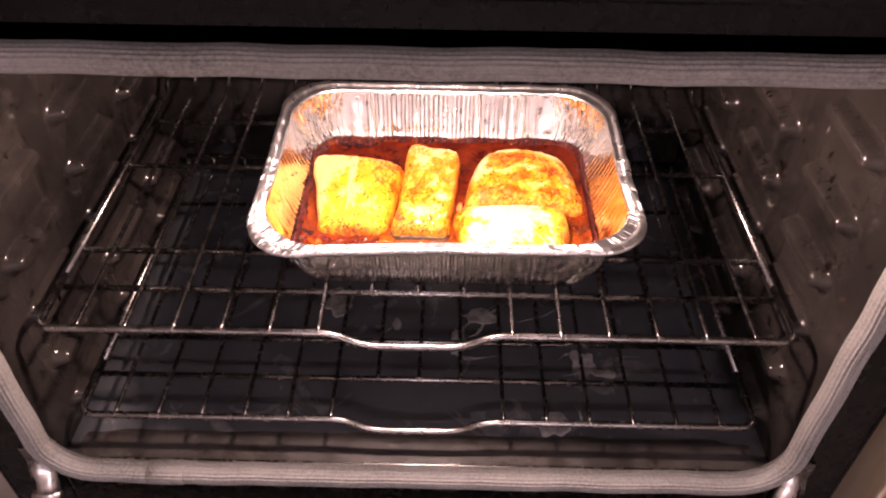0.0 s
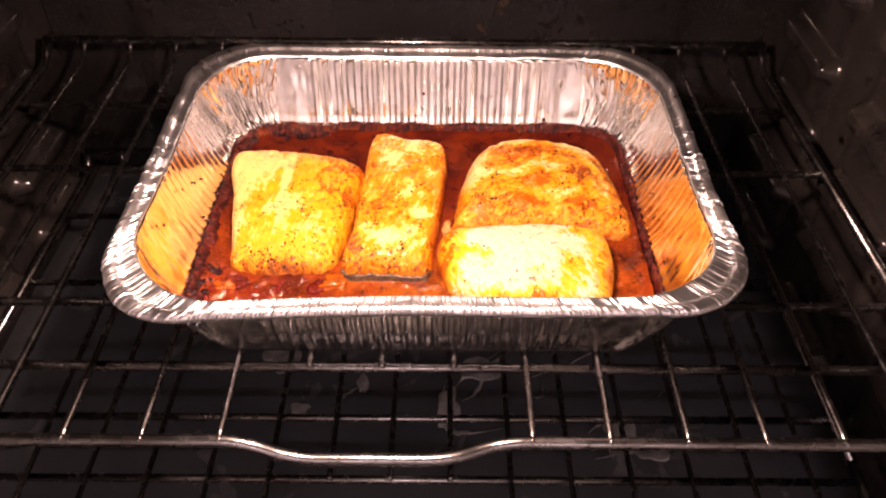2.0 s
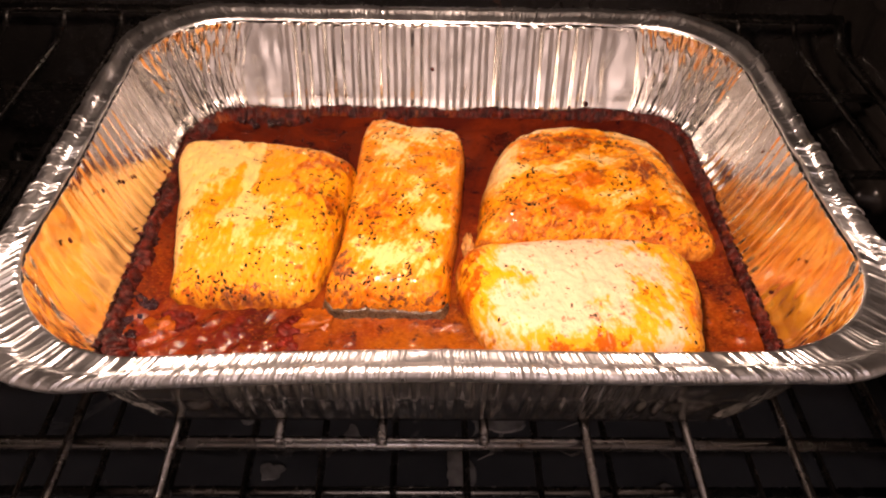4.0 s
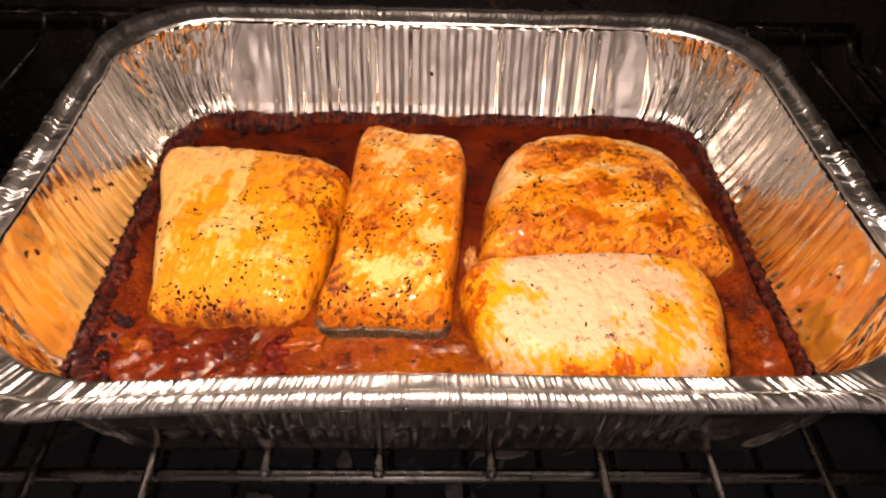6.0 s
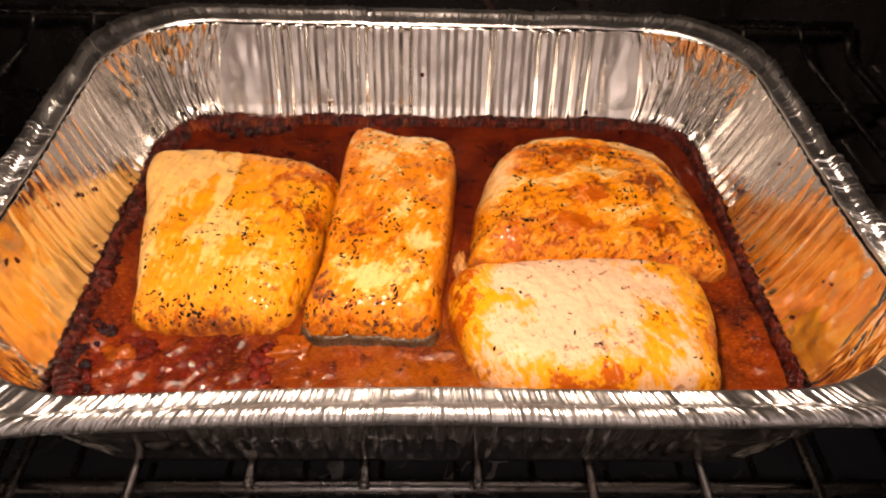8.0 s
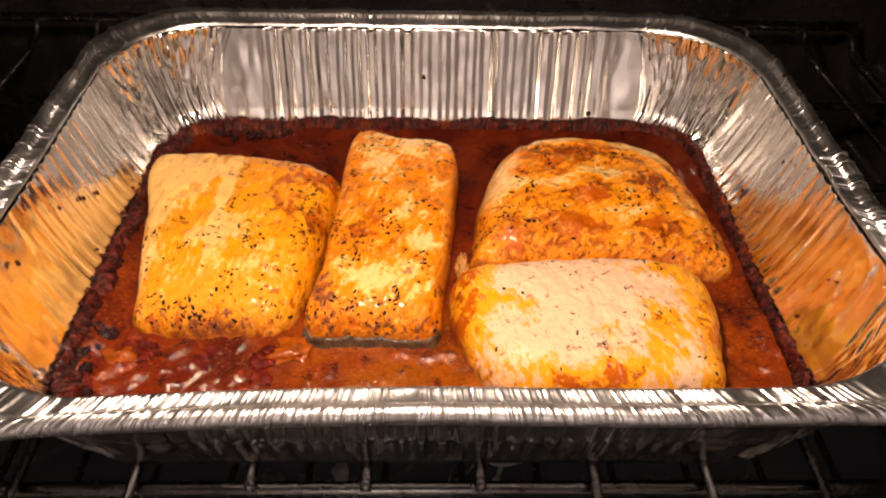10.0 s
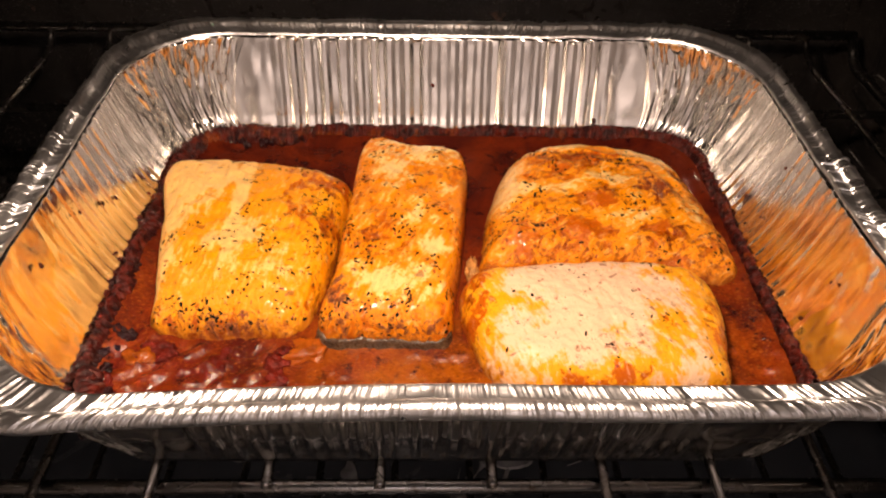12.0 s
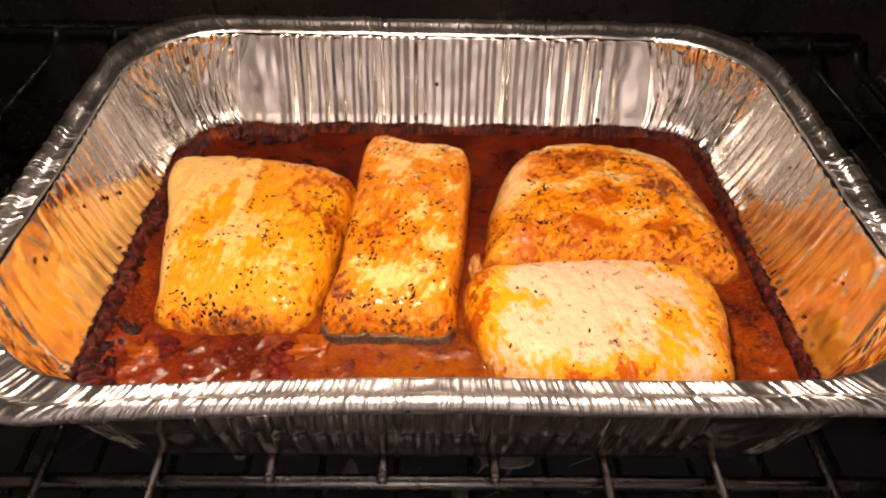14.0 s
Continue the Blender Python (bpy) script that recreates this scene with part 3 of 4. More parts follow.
def pan_ring(hx, hy, r, fine=1):
    """Points, outward normals, the side's name and the place along it, round a rounded rectangle; every ring has the same number of points."""
    out = []
    n_long, n_short, n_corner = N_LONG * fine, N_SHORT * fine, N_CORNER * fine
    lx, ly = hx - r, hy - r
    for k in range(n_long):
        t = k / n_long
        out.append((-lx + 2 * lx * t, -hy, 0, -1, "front", t))
    for k in range(n_corner):
        a = radians(-90 + 90 * k / n_corner)
        out.append((lx + r * math.cos(a), -ly + r * math.sin(a), math.cos(a), math.sin(a), "c1", k / n_corner))
    for k in range(n_short):
        t = k / n_short
        out.append((hx, -ly + 2 * ly * t, 1, 0, "right", t))
    for k in range(n_corner):
        a = radians(90 * k / n_corner)
        out.append((lx + r * math.cos(a), ly + r * math.sin(a), math.cos(a), math.sin(a), "c2", k / n_corner))
    for k in range(n_long):
        t = k / n_long
        out.append((lx - 2 * lx * t, hy, 0, 1, "back", t))
    for k in range(n_corner):
        a = radians(90 + 90 * k / n_corner)
        out.append((-lx + r * math.cos(a), ly + r * math.sin(a), math.cos(a), math.sin(a), "c3", k / n_corner))
    for k in range(n_short):
        t = k / n_short
        out.append((-hx, ly - 2 * ly * t, -1, 0, "left", t))
    for k in range(n_corner):
        a = radians(180 + 90 * k / n_corner)
        out.append((-lx + r * math.cos(a), -ly + r * math.sin(a), math.cos(a), math.sin(a), "c4", k / n_corner))
    return out


def pan_bend(p):
    """The thin pan is not quite true: its front edge sags and bows a little."""
    x, y, z = p
    up = smooth(0.61, 0.665, z)
    front = smooth(-0.05, -0.12, y)
    z -= 0.0085 * up * front * smooth(0.03, -0.13, x)
    x += math.copysign(0.0026, x) * up * smooth(0.0, -0.10, y) * smooth(0.10, 0.15, abs(x))
    z += 0.0012 * up * front * smooth(0.02, 0.12, x)
    y += 0.0018 * up * front * math.sin((x + 0.15) * 21)
    y -= 0.0032 * (1 - up) * smooth(-0.04, -0.08, y)
    corner = up * smooth(-0.09, -0.15, x) * smooth(0.06, 0.115, y)
    x -= 0.0022 * corner
    y += 0.0020 * corner
    y += 0.0025 * up * smooth(0.05, 0.11, y)
    x *= 1 + 0.022 * up * smooth(-0.04, 0.10, y)
    x += 0.0020 * up * smooth(0.1, 0.15, x) * (1 - (y / 0.12) ** 2)
    x -= 0.0015 * up * smooth(-0.1, -0.15, x) * (1 - (y / 0.12) ** 2)
    return Vector((x, y, z)) + PAN


def ramp(a, b, x):
    return min(1.0, max(0.0, (x - a) / (b - a)))


RIBS = {"front": (34, 0.13, 0.13, 1.0), "back": (24, 0.09, 0.11, 0.95), "left": (21, 0.05, 0.34, 0.55), "right": (21, 0.30, 0.05, 0.55)}


def corrugation(side, t, h):
    """Outward ripple of the wall. h: 0 at the pan's foot, 1 at its rim. Flat-faced ribs along the sides, slanting pleats in the corners."""
    fade = smooth(0.0, 0.06, h) * (1 - 0.6 * smooth(0.95, 1.0, h))
    if side in RIBS:
        count, flat_a, flat_b, depth = RIBS[side]
        key = len(side) + ord(side[0]) * 0.37
        f = t * count + 0.30 * noise2(t * 9, 3.1, key) + 0.05 * noise2(t * 30, h * 2.5, key)
        k, w = math.floor(f), f % 1
        width = 0.48 + 0.18 * noise2(k * 3.7, 1.3, key)
        rise_a = (0.24 if side in ("back", "front") else 0.14) + 0.08 * noise2(k * 2.9, 4.1, key)
        fall = 0.24 if side in ("back", "front") else 0.15
        tooth = ramp(0.0, rise_a, w) - ramp(width, width + fall, w) - 0.4
        facet = k * 2 + (1 if w > width else 0)
        tilt = noise2(facet * 5.3, 7.7, key) * (w - (width if w > width else 0.0) - 0.25)
        strength = 0.75 + 0.7 * noise2(k * 1.9, 9.2, key)
        ends = smooth(flat_a * 0.6, flat_a * 1.1, t) * (1 - smooth(1 - flat_b * 1.1, 1 - flat_b * 0.6, t))
        ripple = depth * strength * (tooth + 0.9 * tilt) * ends
        if side == "back":
            # a pressed step low on the wall shifts some ribs
            step = smooth(0.29, 0.32, h) * smooth(0.42, 0.50, t) * (1 - smooth(0.88, 0.92, t))
            ripple += 0.16 * step
        joint = smooth(0.0, 0.05, t) * (1 - smooth(0.95, 1.0, t))
        crumple = joint * (0.0010 if side in ("front", "back") else 0.0004) * noise2(t * 12, h * 2.2, key * 5.0) * (1.15 - ends) + joint * 0.0004 * noise2(t * 34, h * 5, key * 2.0) * (1.1 - ends)
        dents = (0.00020 if side == "back" else 0.00008) * noise2(t * 45, h * 6, key) + 0.00016 * noise2(t * 15, h * 3, key + 3)
        return fade * (0.0013 * ripple + crumple + dents)
    key = ord(side[-1])
    lean = (t - 0.5) * (h - 0.5) * 0.45 + 0.03 * noise2(t * 6, h * 3, key)
    u = t + lean
    f = noise2(u * 9, h * 1.2, key * 3.3)
    g = noise2(u * 24, h * 1.8, key * 1.7)
    q = noise2(u * 63, h * 2.2, key * 0.7)
    fade *= smooth(-0.02, 0.10, t) * (1 - smooth(0.90, 1.02, t))
    return fade * (0.0030 * (0.35 - abs(f)) + 0.0013 * (0.3 - abs(g)) + 0.0003 * q + 0.0005 * noise2(t * 40, h * 9, 2.0))


def wall_at(h):
    """Half sizes and corner radius of the pan's inside at height h from 0 to 1."""
    ledge = 0.0003 * smooth(0.30, 0.34, h)
    out = 0.0191 * h - 0.0006 + ledge * (1 - smooth(0.5, 1.0, h))
    belly = math.sin(math.pi * h) * smooth(0.1, 0.4, h)
    return PAN_HX - 0.0325 + out + 0.0017 * belly, PAN_HY - 0.0325 + out + 0.0004 * belly, 0.026 + 0.022 * h * h


pan = tagged(new("foil_pan"), "silver aluminium foil roasting pan with corrugated walls", "foil pan")
rows = []
for j in range(6):
    k = 0.15 + 0.85 * j / 5
    hx, hy, r = wall_at(0)
    rows.append([pan_bend((x * k, y * k, PAN_Z + 0.0005 * noise2(x * 40, y * 40))) for x, y, *_ in pan_ring(hx - 0.002, hy - 0.002, r)])
for j in range(37):
    h = j / 36
    hx, hy, r = wall_at(h)
    row = []
    for i, (x, y, nx, ny, side, t) in enumerate(pan_ring(hx, hy, r)):
        if side in ("front", "back"):
            t = 0.5 + (t - 0.5) * (hx - r) / 0.100
        elif side in ("left", "right"):
            t = 0.5 + (t - 0.5) * (hy - r) / 0.0665
        d = corrugation(side, t, h)
        row.append(pan_bend((x + nx * d, y + ny * d, PAN_Z + 0.0018 * (1 - (1 - min(1, h * 12)) ** 2) + (RIM_Z - PAN_Z - 0.0018) * h)))
    rows.append(row)
bm, vs = grid_mesh(rows, closed=True)
bm.faces.new(vs[0][::-1])
body = part("body", bm, DULL_FOIL, pan)
thick = body.modifiers.new("thickness", "SOLIDIFY")
thick.thickness, thick.offset = 0.0003, 1
body.data.materials.append(FOIL)
thick.material_offset = 1

# the rim: a crimped channel that widens at the corners, with a rolled bead outside
hx, hy, r = wall_at(1)
R_OUT = 0.050
outline = [(0.0, 0.0), (0.0004, 0.0012), (0.0012, 0.0013), (0.0022, 0.0012), (0.0036, 0.0011), (0.0052, 0.0011), (0.0064, 0.0013), (0.0070, 0.0020)]
for k in range(15):
    a = radians(160 - 300 * k / 14)
    outline.append((0.0104 + 0.0034 * math.cos(a), 0.0012 + 0.0027 * math.sin(a)))
outline += [(0.0070, -0.0026), (0.0036, -0.0016), (0.0004, -0.0014)]
rows = []
for j, (out, up) in enumerate(outline):
    row = []
    k = min(1, max(0, out / 0.0075))
    flat = smooth(0.0003, 0.0018, out) * (1 - smooth(0.0068, 0.0082, out))
    bead = smooth(0.0066, 0.0078, out)
    ring_pts = pan_ring(hx + out, hy + out, r + (R_OUT - r) * k, 2)
    for i, (x, y, nx, ny, side, t) in enumerate(ring_pts):
        s = i * STEP / 2
        gain = -0.27 * nx * nx - (0.12 if ny < 0 else 0.06) * ny * ny
        x, y = x + nx * out * gain, y + ny * out * gain
        if side in ("c1", "c4"):
            wide = 0.004 * k * math.sin(math.pi * t)
            x, y = x + nx * wide, y + ny * wide
        corner = 1.35 if side[0] == "c" else 1.0
        f = s * 400 + 2.6 * noise2(s * 60, 1.0, 3.0) + 0.30 * noise2(s * 200, out * 160, 4.0)
        cell, w = math.floor(f), f % 1
        lean = noise2(cell * 2.7, 4.0, 1.0) + 0.5 * noise2(cell * 0.61, 2.0, 7.0)
        ridge = (1 - smooth(0.0, 0.24, abs(w - 0.5))) * max(0.0, 0.45 + 1.3 * noise2(cell * 1.37, 8.0, 2.0))
        gate = 0.45 + 0.55 * smooth(-0.25, 0.35, noise2(s * 34, 6.0, 2.0))
        n1 = (1.5 * lean * (w - 0.5) + 0.75 * ridge) * gate
        n2 = noise2(s * 150, out * 90, 8.0)
        n3 = noise2(s * 40, 0.0, 5.0)
        dz = flat * corner * (0.0014 * n1 + 0.0003 * n2) + 0.0008 * n3
        dn = bead * (0.0011 * n1 + 0.0003 * n2) + 0.0005 * n3
        dz += bead * (0.0011 * n1 + 0.0003 * n2)
        row.append(pan_bend((x + nx * dn, y + ny * dn, RIM_Z + up + dz)))
    rows.append(row)
bm, _ = grid_mesh(rows, closed=True)
bmesh.ops.recalc_face_normals(bm, faces=bm.faces)
part("rim", bm, RIM_FOIL, pan, "crimped foil rim with a rolled edge")

# ---- sauce ----
SAUCE_Z = 0.6148
sauce = tagged(new("sauce"), "glossy red-brown sauce lying in the foil pan", "sauce")
h = (SAUCE_Z - PAN_Z) / (RIM_Z - PAN_Z)
hx, hy, r = wall_at(h)
rows = []
for j in range(80):
    k = 0.02 + 0.98 * j / 79
    row = []
    for i, (x, y, nx, ny, side, t) in enumerate(pan_ring(hx - 0.0022, hy - 0.0022, r)[::4]):
        px, py = x * k, y * k
        pulp = smooth(-0.02, -0.09, px) * smooth(-0.035, -0.065, py)
        calm = 1 - 0.9 * smooth(-0.01, 0.035, py)
        z = SAUCE_Z + calm * (0.0014 * noise2(px * 55, py * 55, 2) + (0.0007 + 0.0022 * pulp) * noise2(px * 170, py * 170, 4) + (0.0004 + 0.0005 * pulp) * noise2(px * 330, py * 330, 6))
        z += 0.0030 * smooth(0.93, 1.0, k)
        row.append(Vector((px, py, z)) + PAN)
    rows.append(row)
bm, vs = grid_mesh(rows, closed=True)
bm.faces.new(vs[0])
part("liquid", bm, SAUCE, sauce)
rows = []
for j in range(15):
    a = radians(20 + 250 * j / 14)
    row = []
    for i, (x, y, nx, ny, side, t) in enumerate(pan_ring(hx, hy, r)):
        s = i * STEP
        wide = 0.0030 + 0.0024 * noise2(s * 45, 1.0, 3.0) + 0.0008 * noise2(s * 110, 2.0, 3.0) + 0.0008 * noise2(s * 420, 2.0, 3.0)
        if side == "c4":
            wide *= 2.5
        elif side == "c3" or (side == "back" and t > 0.82):
            wide *= 2.0
        elif side == "left":
            wide *= 1.3
        elif side in ("right", "c1", "c2"):
            wide *= 0.7
        rise = (0.0050 if side == "right" else 0.0060) + 0.0024 * noise2(s * 35, 5.0, 5.0) + 0.0010 * noise2(s * 100, 5.0, 2.0) + 0.0008 * noise2(s * 380, 5.0, 2.0)
        up = rise * (0.25 + 0.75 * math.sin(a))
        out = (-0.0016 if side == "front" else 0.0012 if side in ("left", "right") else 0.0005) + 0.30 * max(up, 0) + wide * (math.cos(a) - 1) * 0.6
        p = Vector((x + nx * out, y + ny * out, SAUCE_Z + 0.0010 + up))
        grit = 0.0008 * noise.noise(p * 330) + 0.0012 * noise.noise(p * 820)
        row.append(p + Vector((-nx * grit, -ny * grit, max(grit, 0))) + PAN)
    rows.append(row)
bm, _ = grid_mesh(rows, closed=True)
bmesh.ops.recalc_face_normals(bm, faces=bm.faces)
part("crust", bm, CRUST, sauce, "dark burnt crust along the pan wall")


# drops of sauce dried on the walls
drop_rnd = random.Random(12)
for k in range(17):
    wall = ("left", "right", "right", "left", "back")[k % 5]
    lift = drop_rnd.uniform(0.30, 0.85)
    hx, hy, r = wall_at(lift)
    along = drop_rnd.uniform(-0.7, 0.6) if wall != "back" else drop_rnd.uniform(-0.8, 0.8)
    size = drop_rnd.uniform(0.0004, 0.0011)
    bm = bmesh.new()
    bmesh.ops.create_icosphere(bm, subdivisions=2, radius=1.0)
    for v in bm.verts:
        w = 1 + 0.35 * noise2(v.co.x * 1.5, v.co.y * 1.5 + k, v.co.z)
        thin, flat_a, flat_b = v.co.x * 0.0005, v.co.y * size * w, v.co.z * size * 1.3 * w
        z = PAN_Z + (RIM_Z - PAN_Z) * lift + flat_b
        if wall == "back":
            p = Vector((along * (hx - 0.03) + flat_a, hy - 0.0004 + thin + flat_b * 0.3, z))
        else:
            sgn = -1 if wall == "left" else 1
            p = Vector((sgn * (hx - 0.0004 + flat_b * 0.3) + thin, along * (hy - 0.03) + flat_a, z))
        v.co = p + PAN
    part("splash", bm, CRUST, sauce, "dried brown drop of sauce")


# ---- fish ----
class Fillet:
    """A thick fillet over a smooth outline, given counter-clockwise from above."""

    def __init__(self, outline, height, seed, edge=10, crown=0.10, slope=(0, 0), ridges=0.0, nose=0.0):
        pts = [Vector((*p, 0)) for p in outline]
        self.nose = nose
        self.mid = sum(pts, Vector()) / len(pts)
        self.pts, self.height, self.seed, self.edge, self.crown, self.slope, self.ridges = pts, height, seed, edge, crown, slope, ridges

    def rim(self, ang):
        n = len(self.pts)
        f = (ang / (2 * math.pi)) % 1 * n
        i, t = int(f), f - int(f)
        a, b, c, d = (self.pts[(i + k) % n] for k in (-1, 0, 1, 2))
        p = 0.5 * (2 * b + (c - a) * t + (2 * a - 5 * b + 4 * c - d) * t ** 2 + (3 * b - a - 3 * c + d) * t ** 3)
        return self.mid + (p - self.mid) * (1 + 0.014 * noise2(p.x * 60, p.y * 60, self.seed) + 0.010 * noise2(p.x * 260, p.y * 260, self.seed))

    def point(self, r, ang):
        r = min(r, 1.0)
        p = self.mid + (self.rim(ang) - self.mid) * r
        dx, dy = p.x - self.mid.x, p.y - self.mid.y
        soft = smooth(0.2, 0.9, -dy / (math.hypot(dx, dy) + 1e-6)) * self.nose
        dome = (1 - r ** (self.edge * (1 - soft) + 4.5 * soft)) ** 0.5
        z = self.height * dome * (1 - self.crown * r * r) * (1 + self.slope[0] * dx + self.slope[1] * dy)
        flake = abs(math.sin(190 * (dx * 0.55 + 9 * dy * dy + 0.8 * dy) + 4 * noise2(p.x * 40, p.y * 40, self.seed)))
        z += dome * (0.0016 * noise2(p.x * 45, p.y * 45, self.seed) + 0.0009 * noise2(p.x * 140, p.y * 140, self.seed + 2) + 0.0004 * noise2(p.x * 420, p.y * 420, self.seed + 5) - self.ridges * flake)
        p.z = PAN_Z + 0.0008 + max(z, 0)
        return p

    def level(self, ang, z):
        """The place on the flank at height z over one bearing."""
        a, b = 0.6, 1.0
        for _ in range(18):
            m = (a + b) / 2
            if self.point(m, ang).z > z:
                a = m
            else:
                b = m
        return self.point(a, ang)

    def build(self, label, material, herbs, chillies, dense=(), group="fish fillets"):
        thing = tagged(new("fish_fillet"), label, "fish fillet", group)
        rows = []
        for j in range(70):
            r = 0.03 + 0.97 * (1 - (1 - j / 69) ** 1.7)
            rows.append([self.point(r, 2 * math.pi * i / 200) for i in range(200)])
        low = [Vector((p.x, p.y, PAN_Z + 0.0006)) for p in rows[-1]]
        rows.append(low)
        bm, vs = grid_mesh(rows, closed=True)
        bm.faces.new(vs[0])
        bm.faces.new(vs[-1][::-1])
        bmesh.ops.recalc_face_normals(bm, faces=bm.faces)
        part("flesh", bm, material, thing)
        rnd = random.Random(self.seed * 101)
        x0, x1 = min(q.x for q in self.pts), max(q.x for q in self.pts)
        y0, y1 = min(q.y for q in self.pts), max(q.y for q in self.pts)
        for name, count, mat, size, label2 in (("herb_fleck", herbs, HERB, 0.00072, "dark dried herb flecks"), ("chilli_fleck", chillies, CHILLI, 0.0007, "small red chilli flakes")):
            if not count:
                continue
            bm = bmesh.new()
            made = 0
            while made < count:
                r, ang = math.sqrt(rnd.random()) * 0.97, rnd.random() * 2 * math.pi
                p = self.point(r, ang)
                u, v = (p.x - x0) / (x1 - x0), (p.y - y0) / (y1 - y0)
                want = 1.5 * noise2(p.x * 90, p.y * 90, self.seed + 9) + 0.6 * noise2(p.x * 330, p.y * 330, self.seed + 4) - 0.02
                for cx, cy, rx, ry, weight in dense:
                    want += weight * smooth(1.0, 0.2, math.hypot((u - cx) / rx, (v - cy) / ry))
                if want < rnd.random() * 0.75 or p.z < SAUCE_Z + 0.003:
                    continue
                q = self.point(min(r + 0.02, 1), ang)
                w = self.point(r, ang + 0.05)
                nrm = (q - p).cross(w - p)
                if nrm.length < 1e-12:
                    continue
                nrm = nrm.normalized() * (1 if nrm.z > 0 else -1)
                turn = nrm.to_track_quat("Z", "Y").to_matrix().to_4x4() @ Matrix.Rotation(rnd.random() * 6.28, 4, "Z")
                k = size * (0.28 + 0.95 * rnd.random() ** 2.2)
                m = Matrix.Translation(p) @ turn @ Matrix.Diagonal((k * rnd.uniform(0.9, 2.0), k * rnd.uniform(0.5, 0.9), k * 0.4, 1))
                for v in bmesh.ops.create_icosphere(bm, subdivisions=1, radius=1.0)["verts"]:
                    v.co = m @ (v.co * (1 + 0.5 * noise.noise(v.co * 1.7 + Vector((made * 1.7, self.seed, 0)))))
                made += 1
            ob = part(name, bm, mat, thing, label2, smooth=False)
            ob["kind"] = "stuff"
        return thing


Fillet([(-0.087, 0.580), (-0.055, 0.577), (-0.032, 0.580), (-0.0245, 0.600), (-0.0200, 0.640), (-0.0195, 0.670), (-0.055, 0.681), (-0.103, 0.680), (-0.099, 0.640), (-0.092, 0.600)],
       0.0288, 1, edge=14, slope=(-0.9, 1.2), ridges=0.0005, nose=0.9).build(
    "thick glazed fish fillet, pale along one edge, with herbs",
    fish_material("glazed_fish_a", ((0.47, 0.66, 0.045, 0.36, 0.56), (0.36, 0.80, 0.05, 0.22, 0.20), (0.20, 0.82, 0.36, 0.36, 0.50), (0.10, 0.48, 0.18, 0.40, 0.42), (0.52, 0.40, 0.16, 0.12, 0.34), (0.30, 0.28, 0.40, 0.25, 0.18), (0.74, 0.24, 0.14, 0.16, 0.2), (0.88, 0.6, 0.20, 0.5, -0.12)), 0.0, 1, (0.96, 0.56, 0.17),
                  gold=0.22, along=-10, gilt=(0.860, 0.325, 0.005), dark=((0.55, 0.02, 0.26, 0.08, 0.5), (0.86, 0.90, 0.16, 0.10, 0.35)), glaze=((0.92, 0.55, 0.18, 0.55, 0.32), (0.62, 0.90, 0.2, 0.12, 0.2))), 640, 20,
    ((0.95, 0.45, 0.16, 0.6, 0.5), (0.45, 0.03, 0.35, 0.13, 0.8), (0.75, 0.9, 0.25, 0.15, 0.35), (0.2, 0.8, 0.4, 0.4, -0.6), (0.05, 0.5, 0.15, 0.5, -0.6)))
narrow_shape = Fillet([(-0.025, 0.578), (0.000, 0.575), (0.023, 0.576), (0.028, 0.602), (0.033, 0.650), (0.033, 0.688), (0.010, 0.696), (-0.014, 0.698), (-0.019, 0.650), (-0.022, 0.605)],
       0.0292, 2, edge=26, slope=(0, 0.6), ridges=0.0004, nose=0.6)
narrow = narrow_shape.build(
    "narrow glazed fish fillet with dark skin and dense herbs", fish_material("glazed_fish_b", ((0.52, 0.87, 0.55, 0.14, 0.34), (0.42, 0.70, 0.16, 0.12, 0.36), (0.62, 0.47, 0.20, 0.10, 0.34), (0.82, 0.60, 0.12, 0.05, 0.30), (0.50, 0.17, 0.36, 0.10, 0.40), (0.72, 0.32, 0.14, 0.06, 0.32)), 0.0, 2, (0.92, 0.60, 0.22),
                  brown=0.04, gold=0.12, along=-25, dark=((0.5, 0.02, 0.7, 0.05, 0.3), (0.55, 0.97, 0.6, 0.06, 0.22), (0.12, 0.12, 0.16, 0.10, 0.4)), glaze=((0.30, 0.38, 0.3, 0.16, 0.26), (0.85, 0.75, 0.25, 0.12, 0.2))), 700, 18,
    ((0.5, 0.93, 0.6, 0.15, 0.15), (0.5, 0.05, 0.6, 0.07, 0.9), (0.35, 0.45, 0.35, 0.3, 0.2), (0.5, 0.2, 0.3, 0.1, -0.4)))
rows = []
for j in range(7):
    row = []
    for i in range(91):
        ang = 2 * math.pi * (-0.012 + 0.232 * i / 90)
        q = narrow_shape.rim(ang)
        ragged = 0.0016 * noise2(q.x * 160, 2.0, 1.0) + 0.0008 * noise2(q.x * 520, 2.0, 4.0)
        p = narrow_shape.level(ang, 0.6125 + (0.0054 + ragged) * j / 6)
        away = (p - narrow_shape.mid).to_2d().normalized()
        lip = (0.0016, 0.0020, 0.0014, 0.0008, 0.0007, 0.0005, 0.0)[j] + 0.0003 * noise2(q.x * 300, j * 0.6, 2.0)
        row.append(p + Vector((away.x * lip, away.y * lip, 0)))
    rows.append(row)
bm, _ = grid_mesh(rows)
skin = part("skin", bm, SKIN, narrow, "dark grey fish skin")
thick = skin.modifiers.new("thickness", "SOLIDIFY")
thick.thickness, thick.offset = 0.0006, 0
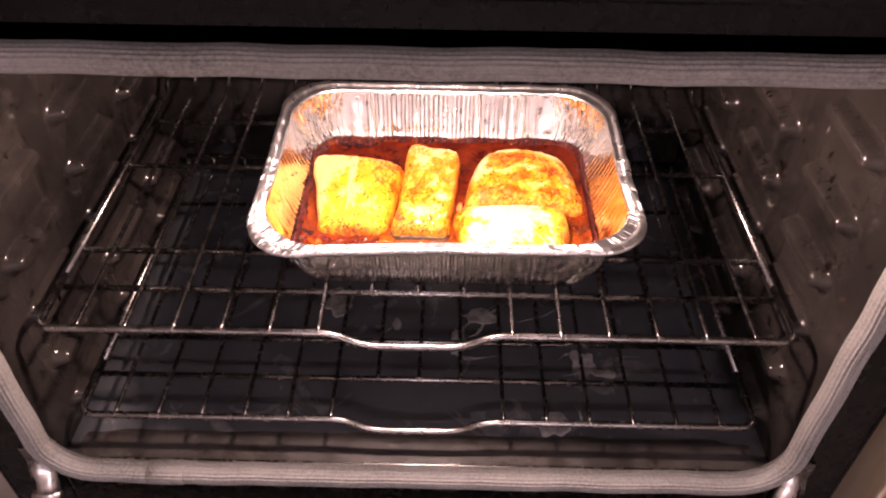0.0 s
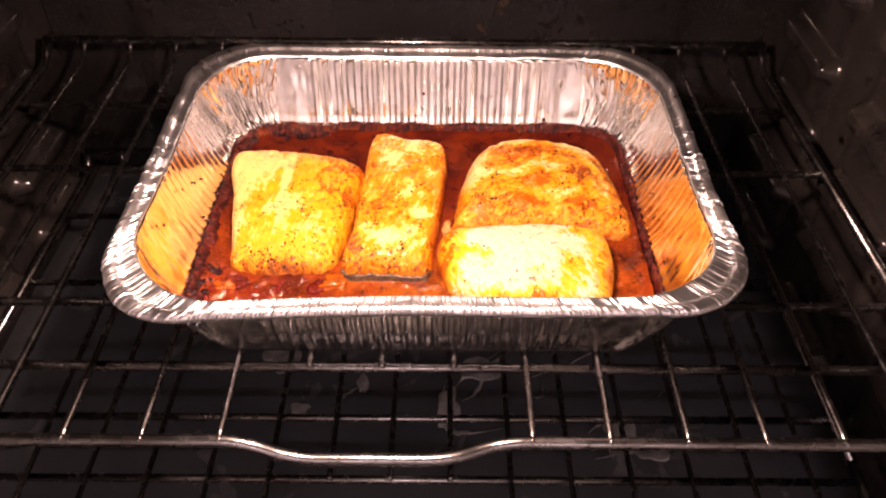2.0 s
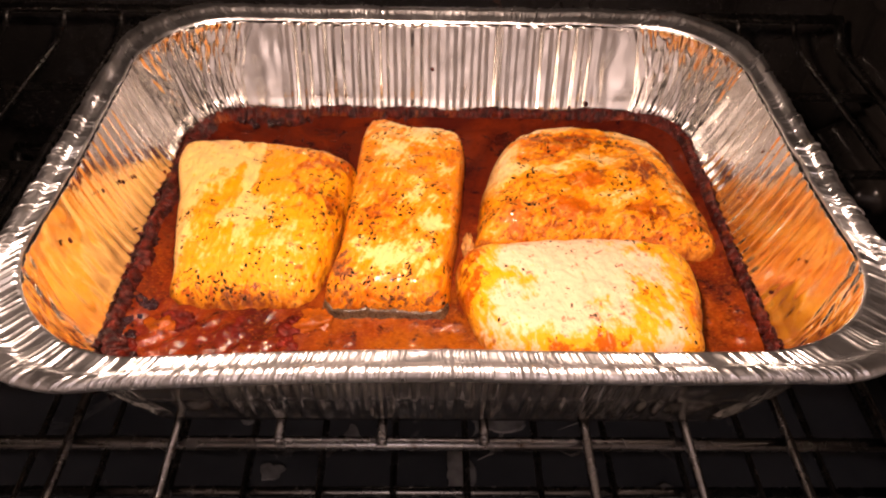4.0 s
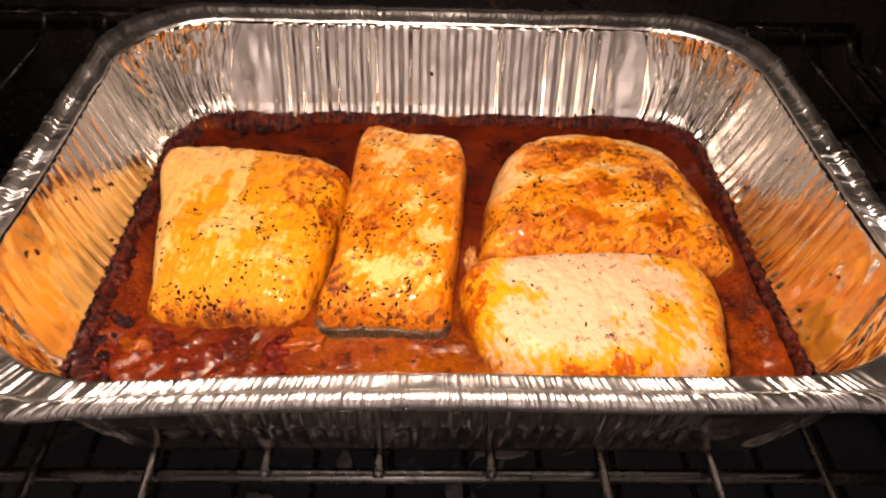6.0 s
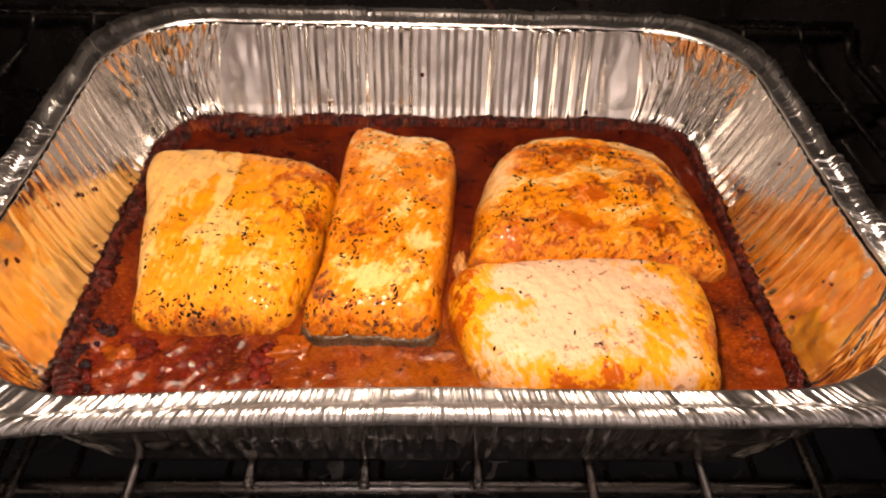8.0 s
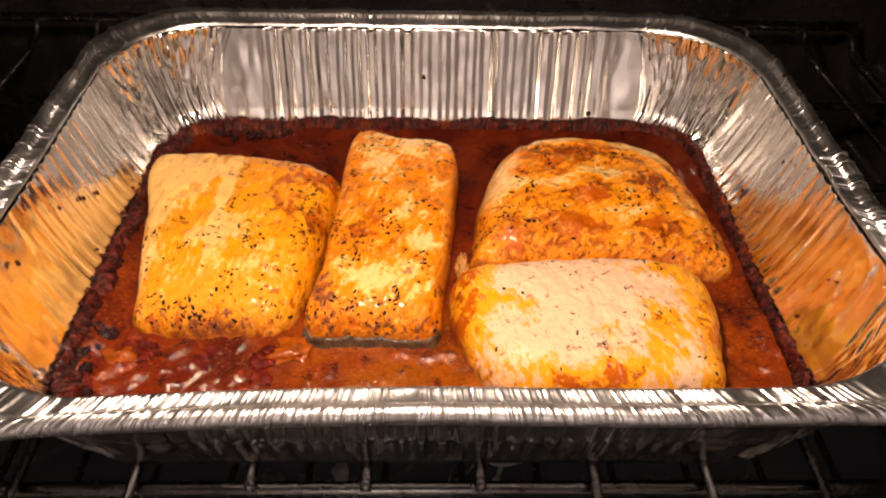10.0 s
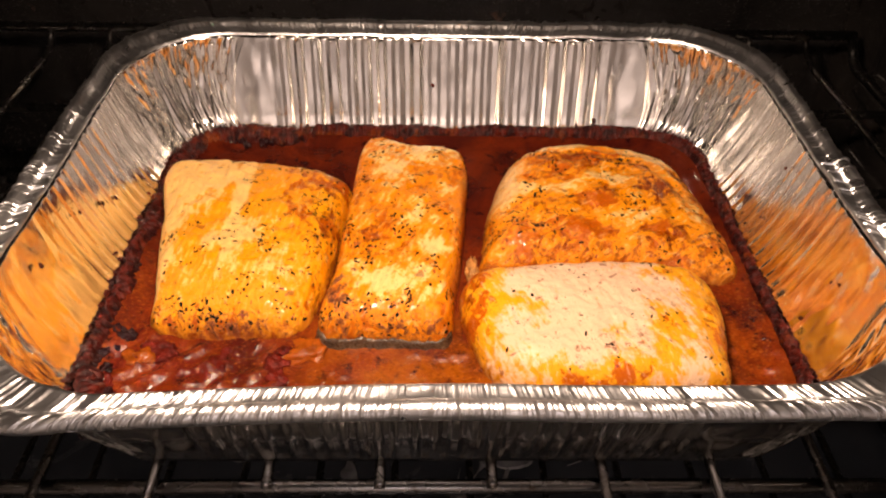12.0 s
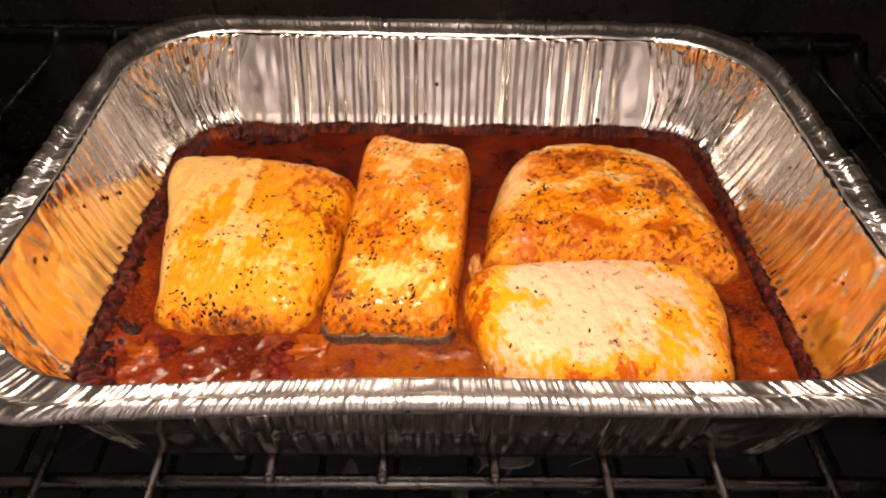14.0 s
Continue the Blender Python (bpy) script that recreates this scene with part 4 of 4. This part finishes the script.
Fillet([(0.041, 0.611), (0.095, 0.612), (0.145, 0.610), (0.146, 0.645), (0.136, 0.682), (0.110, 0.698), (0.080, 0.698), (0.054, 0.686), (0.042, 0.655), (0.038, 0.628)],
       0.0315, 3, edge=7, crown=0.16, slope=(-1.5, 2.2), ridges=0.0011, nose=0.7).build(
    "deep orange glazed fish fillet with browned flakes", fish_material("glazed_fish_c", ((0.40, 0.86, 0.45, 0.10, 0.50), (0.10, 0.62, 0.13, 0.35, 0.48), (0.30, 0.47, 0.18, 0.06, 0.42), (0.52, 0.55, 0.12, 0.08, 0.40), (0.75, 0.78, 0.16, 0.08, 0.42), (0.60, 0.30, 0.25, 0.06, 0.34), (0.85, 0.35, 0.10, 0.12, 0.22)), 0.0, 3, (0.90, 0.56, 0.21),
                  brown=0.19, gold=0.08, along=-58, gilt=(0.830, 0.275, 0.003), dark=((0.2, 0.2, 0.3, 0.08, 0.22),), glaze=((0.75, 0.45, 0.3, 0.35, 0.22), (0.42, 0.80, 0.22, 0.14, 0.28))), 600, 16,
    ((0.25, 0.25, 0.35, 0.14, 0.6), (0.75, 0.3, 0.3, 0.3, 0.2), (0.5, 0.95, 0.5, 0.2, -0.5)))
Fillet([(0.047, 0.550), (0.085, 0.546), (0.119, 0.548), (0.126, 0.563), (0.130, 0.588), (0.124, 0.607), (0.090, 0.613), (0.056, 0.610), (0.029, 0.604), (0.032, 0.572)],
       0.0285, 4, edge=13).build(
    "pale fish fillet with thin yellow glaze and few herbs", fish_material("glazed_fish_d", ((0.45, 0.50, 0.75, 0.85, 0.55), (0.02, 0.60, 0.16, 0.6, -0.6), (0.46, 0.03, 0.26, 0.20, -0.55), (0.92, 0.42, 0.16, 0.55, -0.42), (0.22, 0.52, 0.09, 0.14, -0.42), (0.55, 0.32, 0.10, 0.12, -0.36), (0.72, 0.36, 0.09, 0.24, -0.44), (0.82, 0.80, 0.14, 0.12, -0.36)), 0.08, 4, (0.80, 0.54, 0.35), -0.10, 0.20, 0.03, 0.45, along=20, gilt=(0.850, 0.370, 0.010), dark=((0.30, 0.52, 0.14, 0.10, 0.16), (0.55, 0.22, 0.3, 0.12, 0.16)), glaze=((0.10, 0.75, 0.14, 0.2, 0.3),)), 85, 8,
    ((0.6, 0.1, 0.5, 0.2, 0.3),))

# lumps of pulp in the sauce before the fish
pulp_rnd = random.Random(5)
for k in range(20):
    if k == 0:
        x, y, size, mat = -0.0275, 0.5720, 0.0062, OIL_PULP
    elif k == 1:
        x, y, size, mat = -0.0885, 0.5690, 0.0048, OIL_PULP
    else:
        x, y, size, mat = pulp_rnd.uniform(-0.100, -0.035), pulp_rnd.uniform(0.541, 0.576), pulp_rnd.uniform(0.0016, 0.0046), PULP
    bm = bmesh.new()
    bmesh.ops.create_icosphere(bm, subdivisions=4, radius=1.0)
    for v in bm.verts:
        d = 1 + 0.50 * noise.noise(v.co * 1.3 + Vector((k * 3.1, 0, 0))) + 0.40 * noise.noise(v.co * 3.6 + Vector((0, k * 2.3, 0)))
        v.co = Vector((x + v.co.x * size * d * 1.3, y + v.co.y * size * d, SAUCE_Z - 0.0010 + v.co.z * (0.0016 + 0.35 * size) * d))
    part("pulp", bm, mat, sauce, "soft lump of pulp in the sauce")

# a torn flake of fish between the fillets
bm = bmesh.new()
bmesh.ops.create_icosphere(bm, subdivisions=4, radius=1.0)
for v in bm.verts:
    d = 1 + 0.45 * noise.noise(v.co * 1.6 + Vector((4.0, 1.0, 0))) + 0.30 * noise.noise(v.co * 4.2)
    v.co = Vector((0.0345 + v.co.x * 0.0026 * d, 0.6165 + v.co.y * 0.0075 * d, SAUCE_Z + 0.0008 + v.co.z * 0.0036 * d))
part("fish_flake", bm, FLAKE, sauce, "pale torn flake of fish")

# burnt lumps that gathered in two corners of the pan
for k in range(44):
    if k < 32:
        x, y, size = -0.1040 + 0.009 * pulp_rnd.random() ** 1.5, 0.536 + 0.046 * pulp_rnd.random() ** 1.3, pulp_rnd.uniform(0.0012, 0.0028)
    else:
        x, y, size = pulp_rnd.uniform(-0.094, -0.062), pulp_rnd.uniform(0.711, 0.717), pulp_rnd.uniform(0.0012, 0.0024)
    bm = bmesh.new()
    bmesh.ops.create_icosphere(bm, subdivisions=3, radius=1.0)
    for v in bm.verts:
        d = 1 + 0.5 * noise.noise(v.co * 1.5 + Vector((k * 2.7, 0, 1))) + 0.45 * noise.noise(v.co * 3.9 + Vector((0, k * 1.9, 2)))
        v.co = Vector((x + v.co.x * size * d, y + v.co.y * size * d, SAUCE_Z + 0.0012 + v.co.z * size * 0.9 * d))
    part("burnt_lump", bm, BURNT, sauce, "black-red burnt lump of sauce")
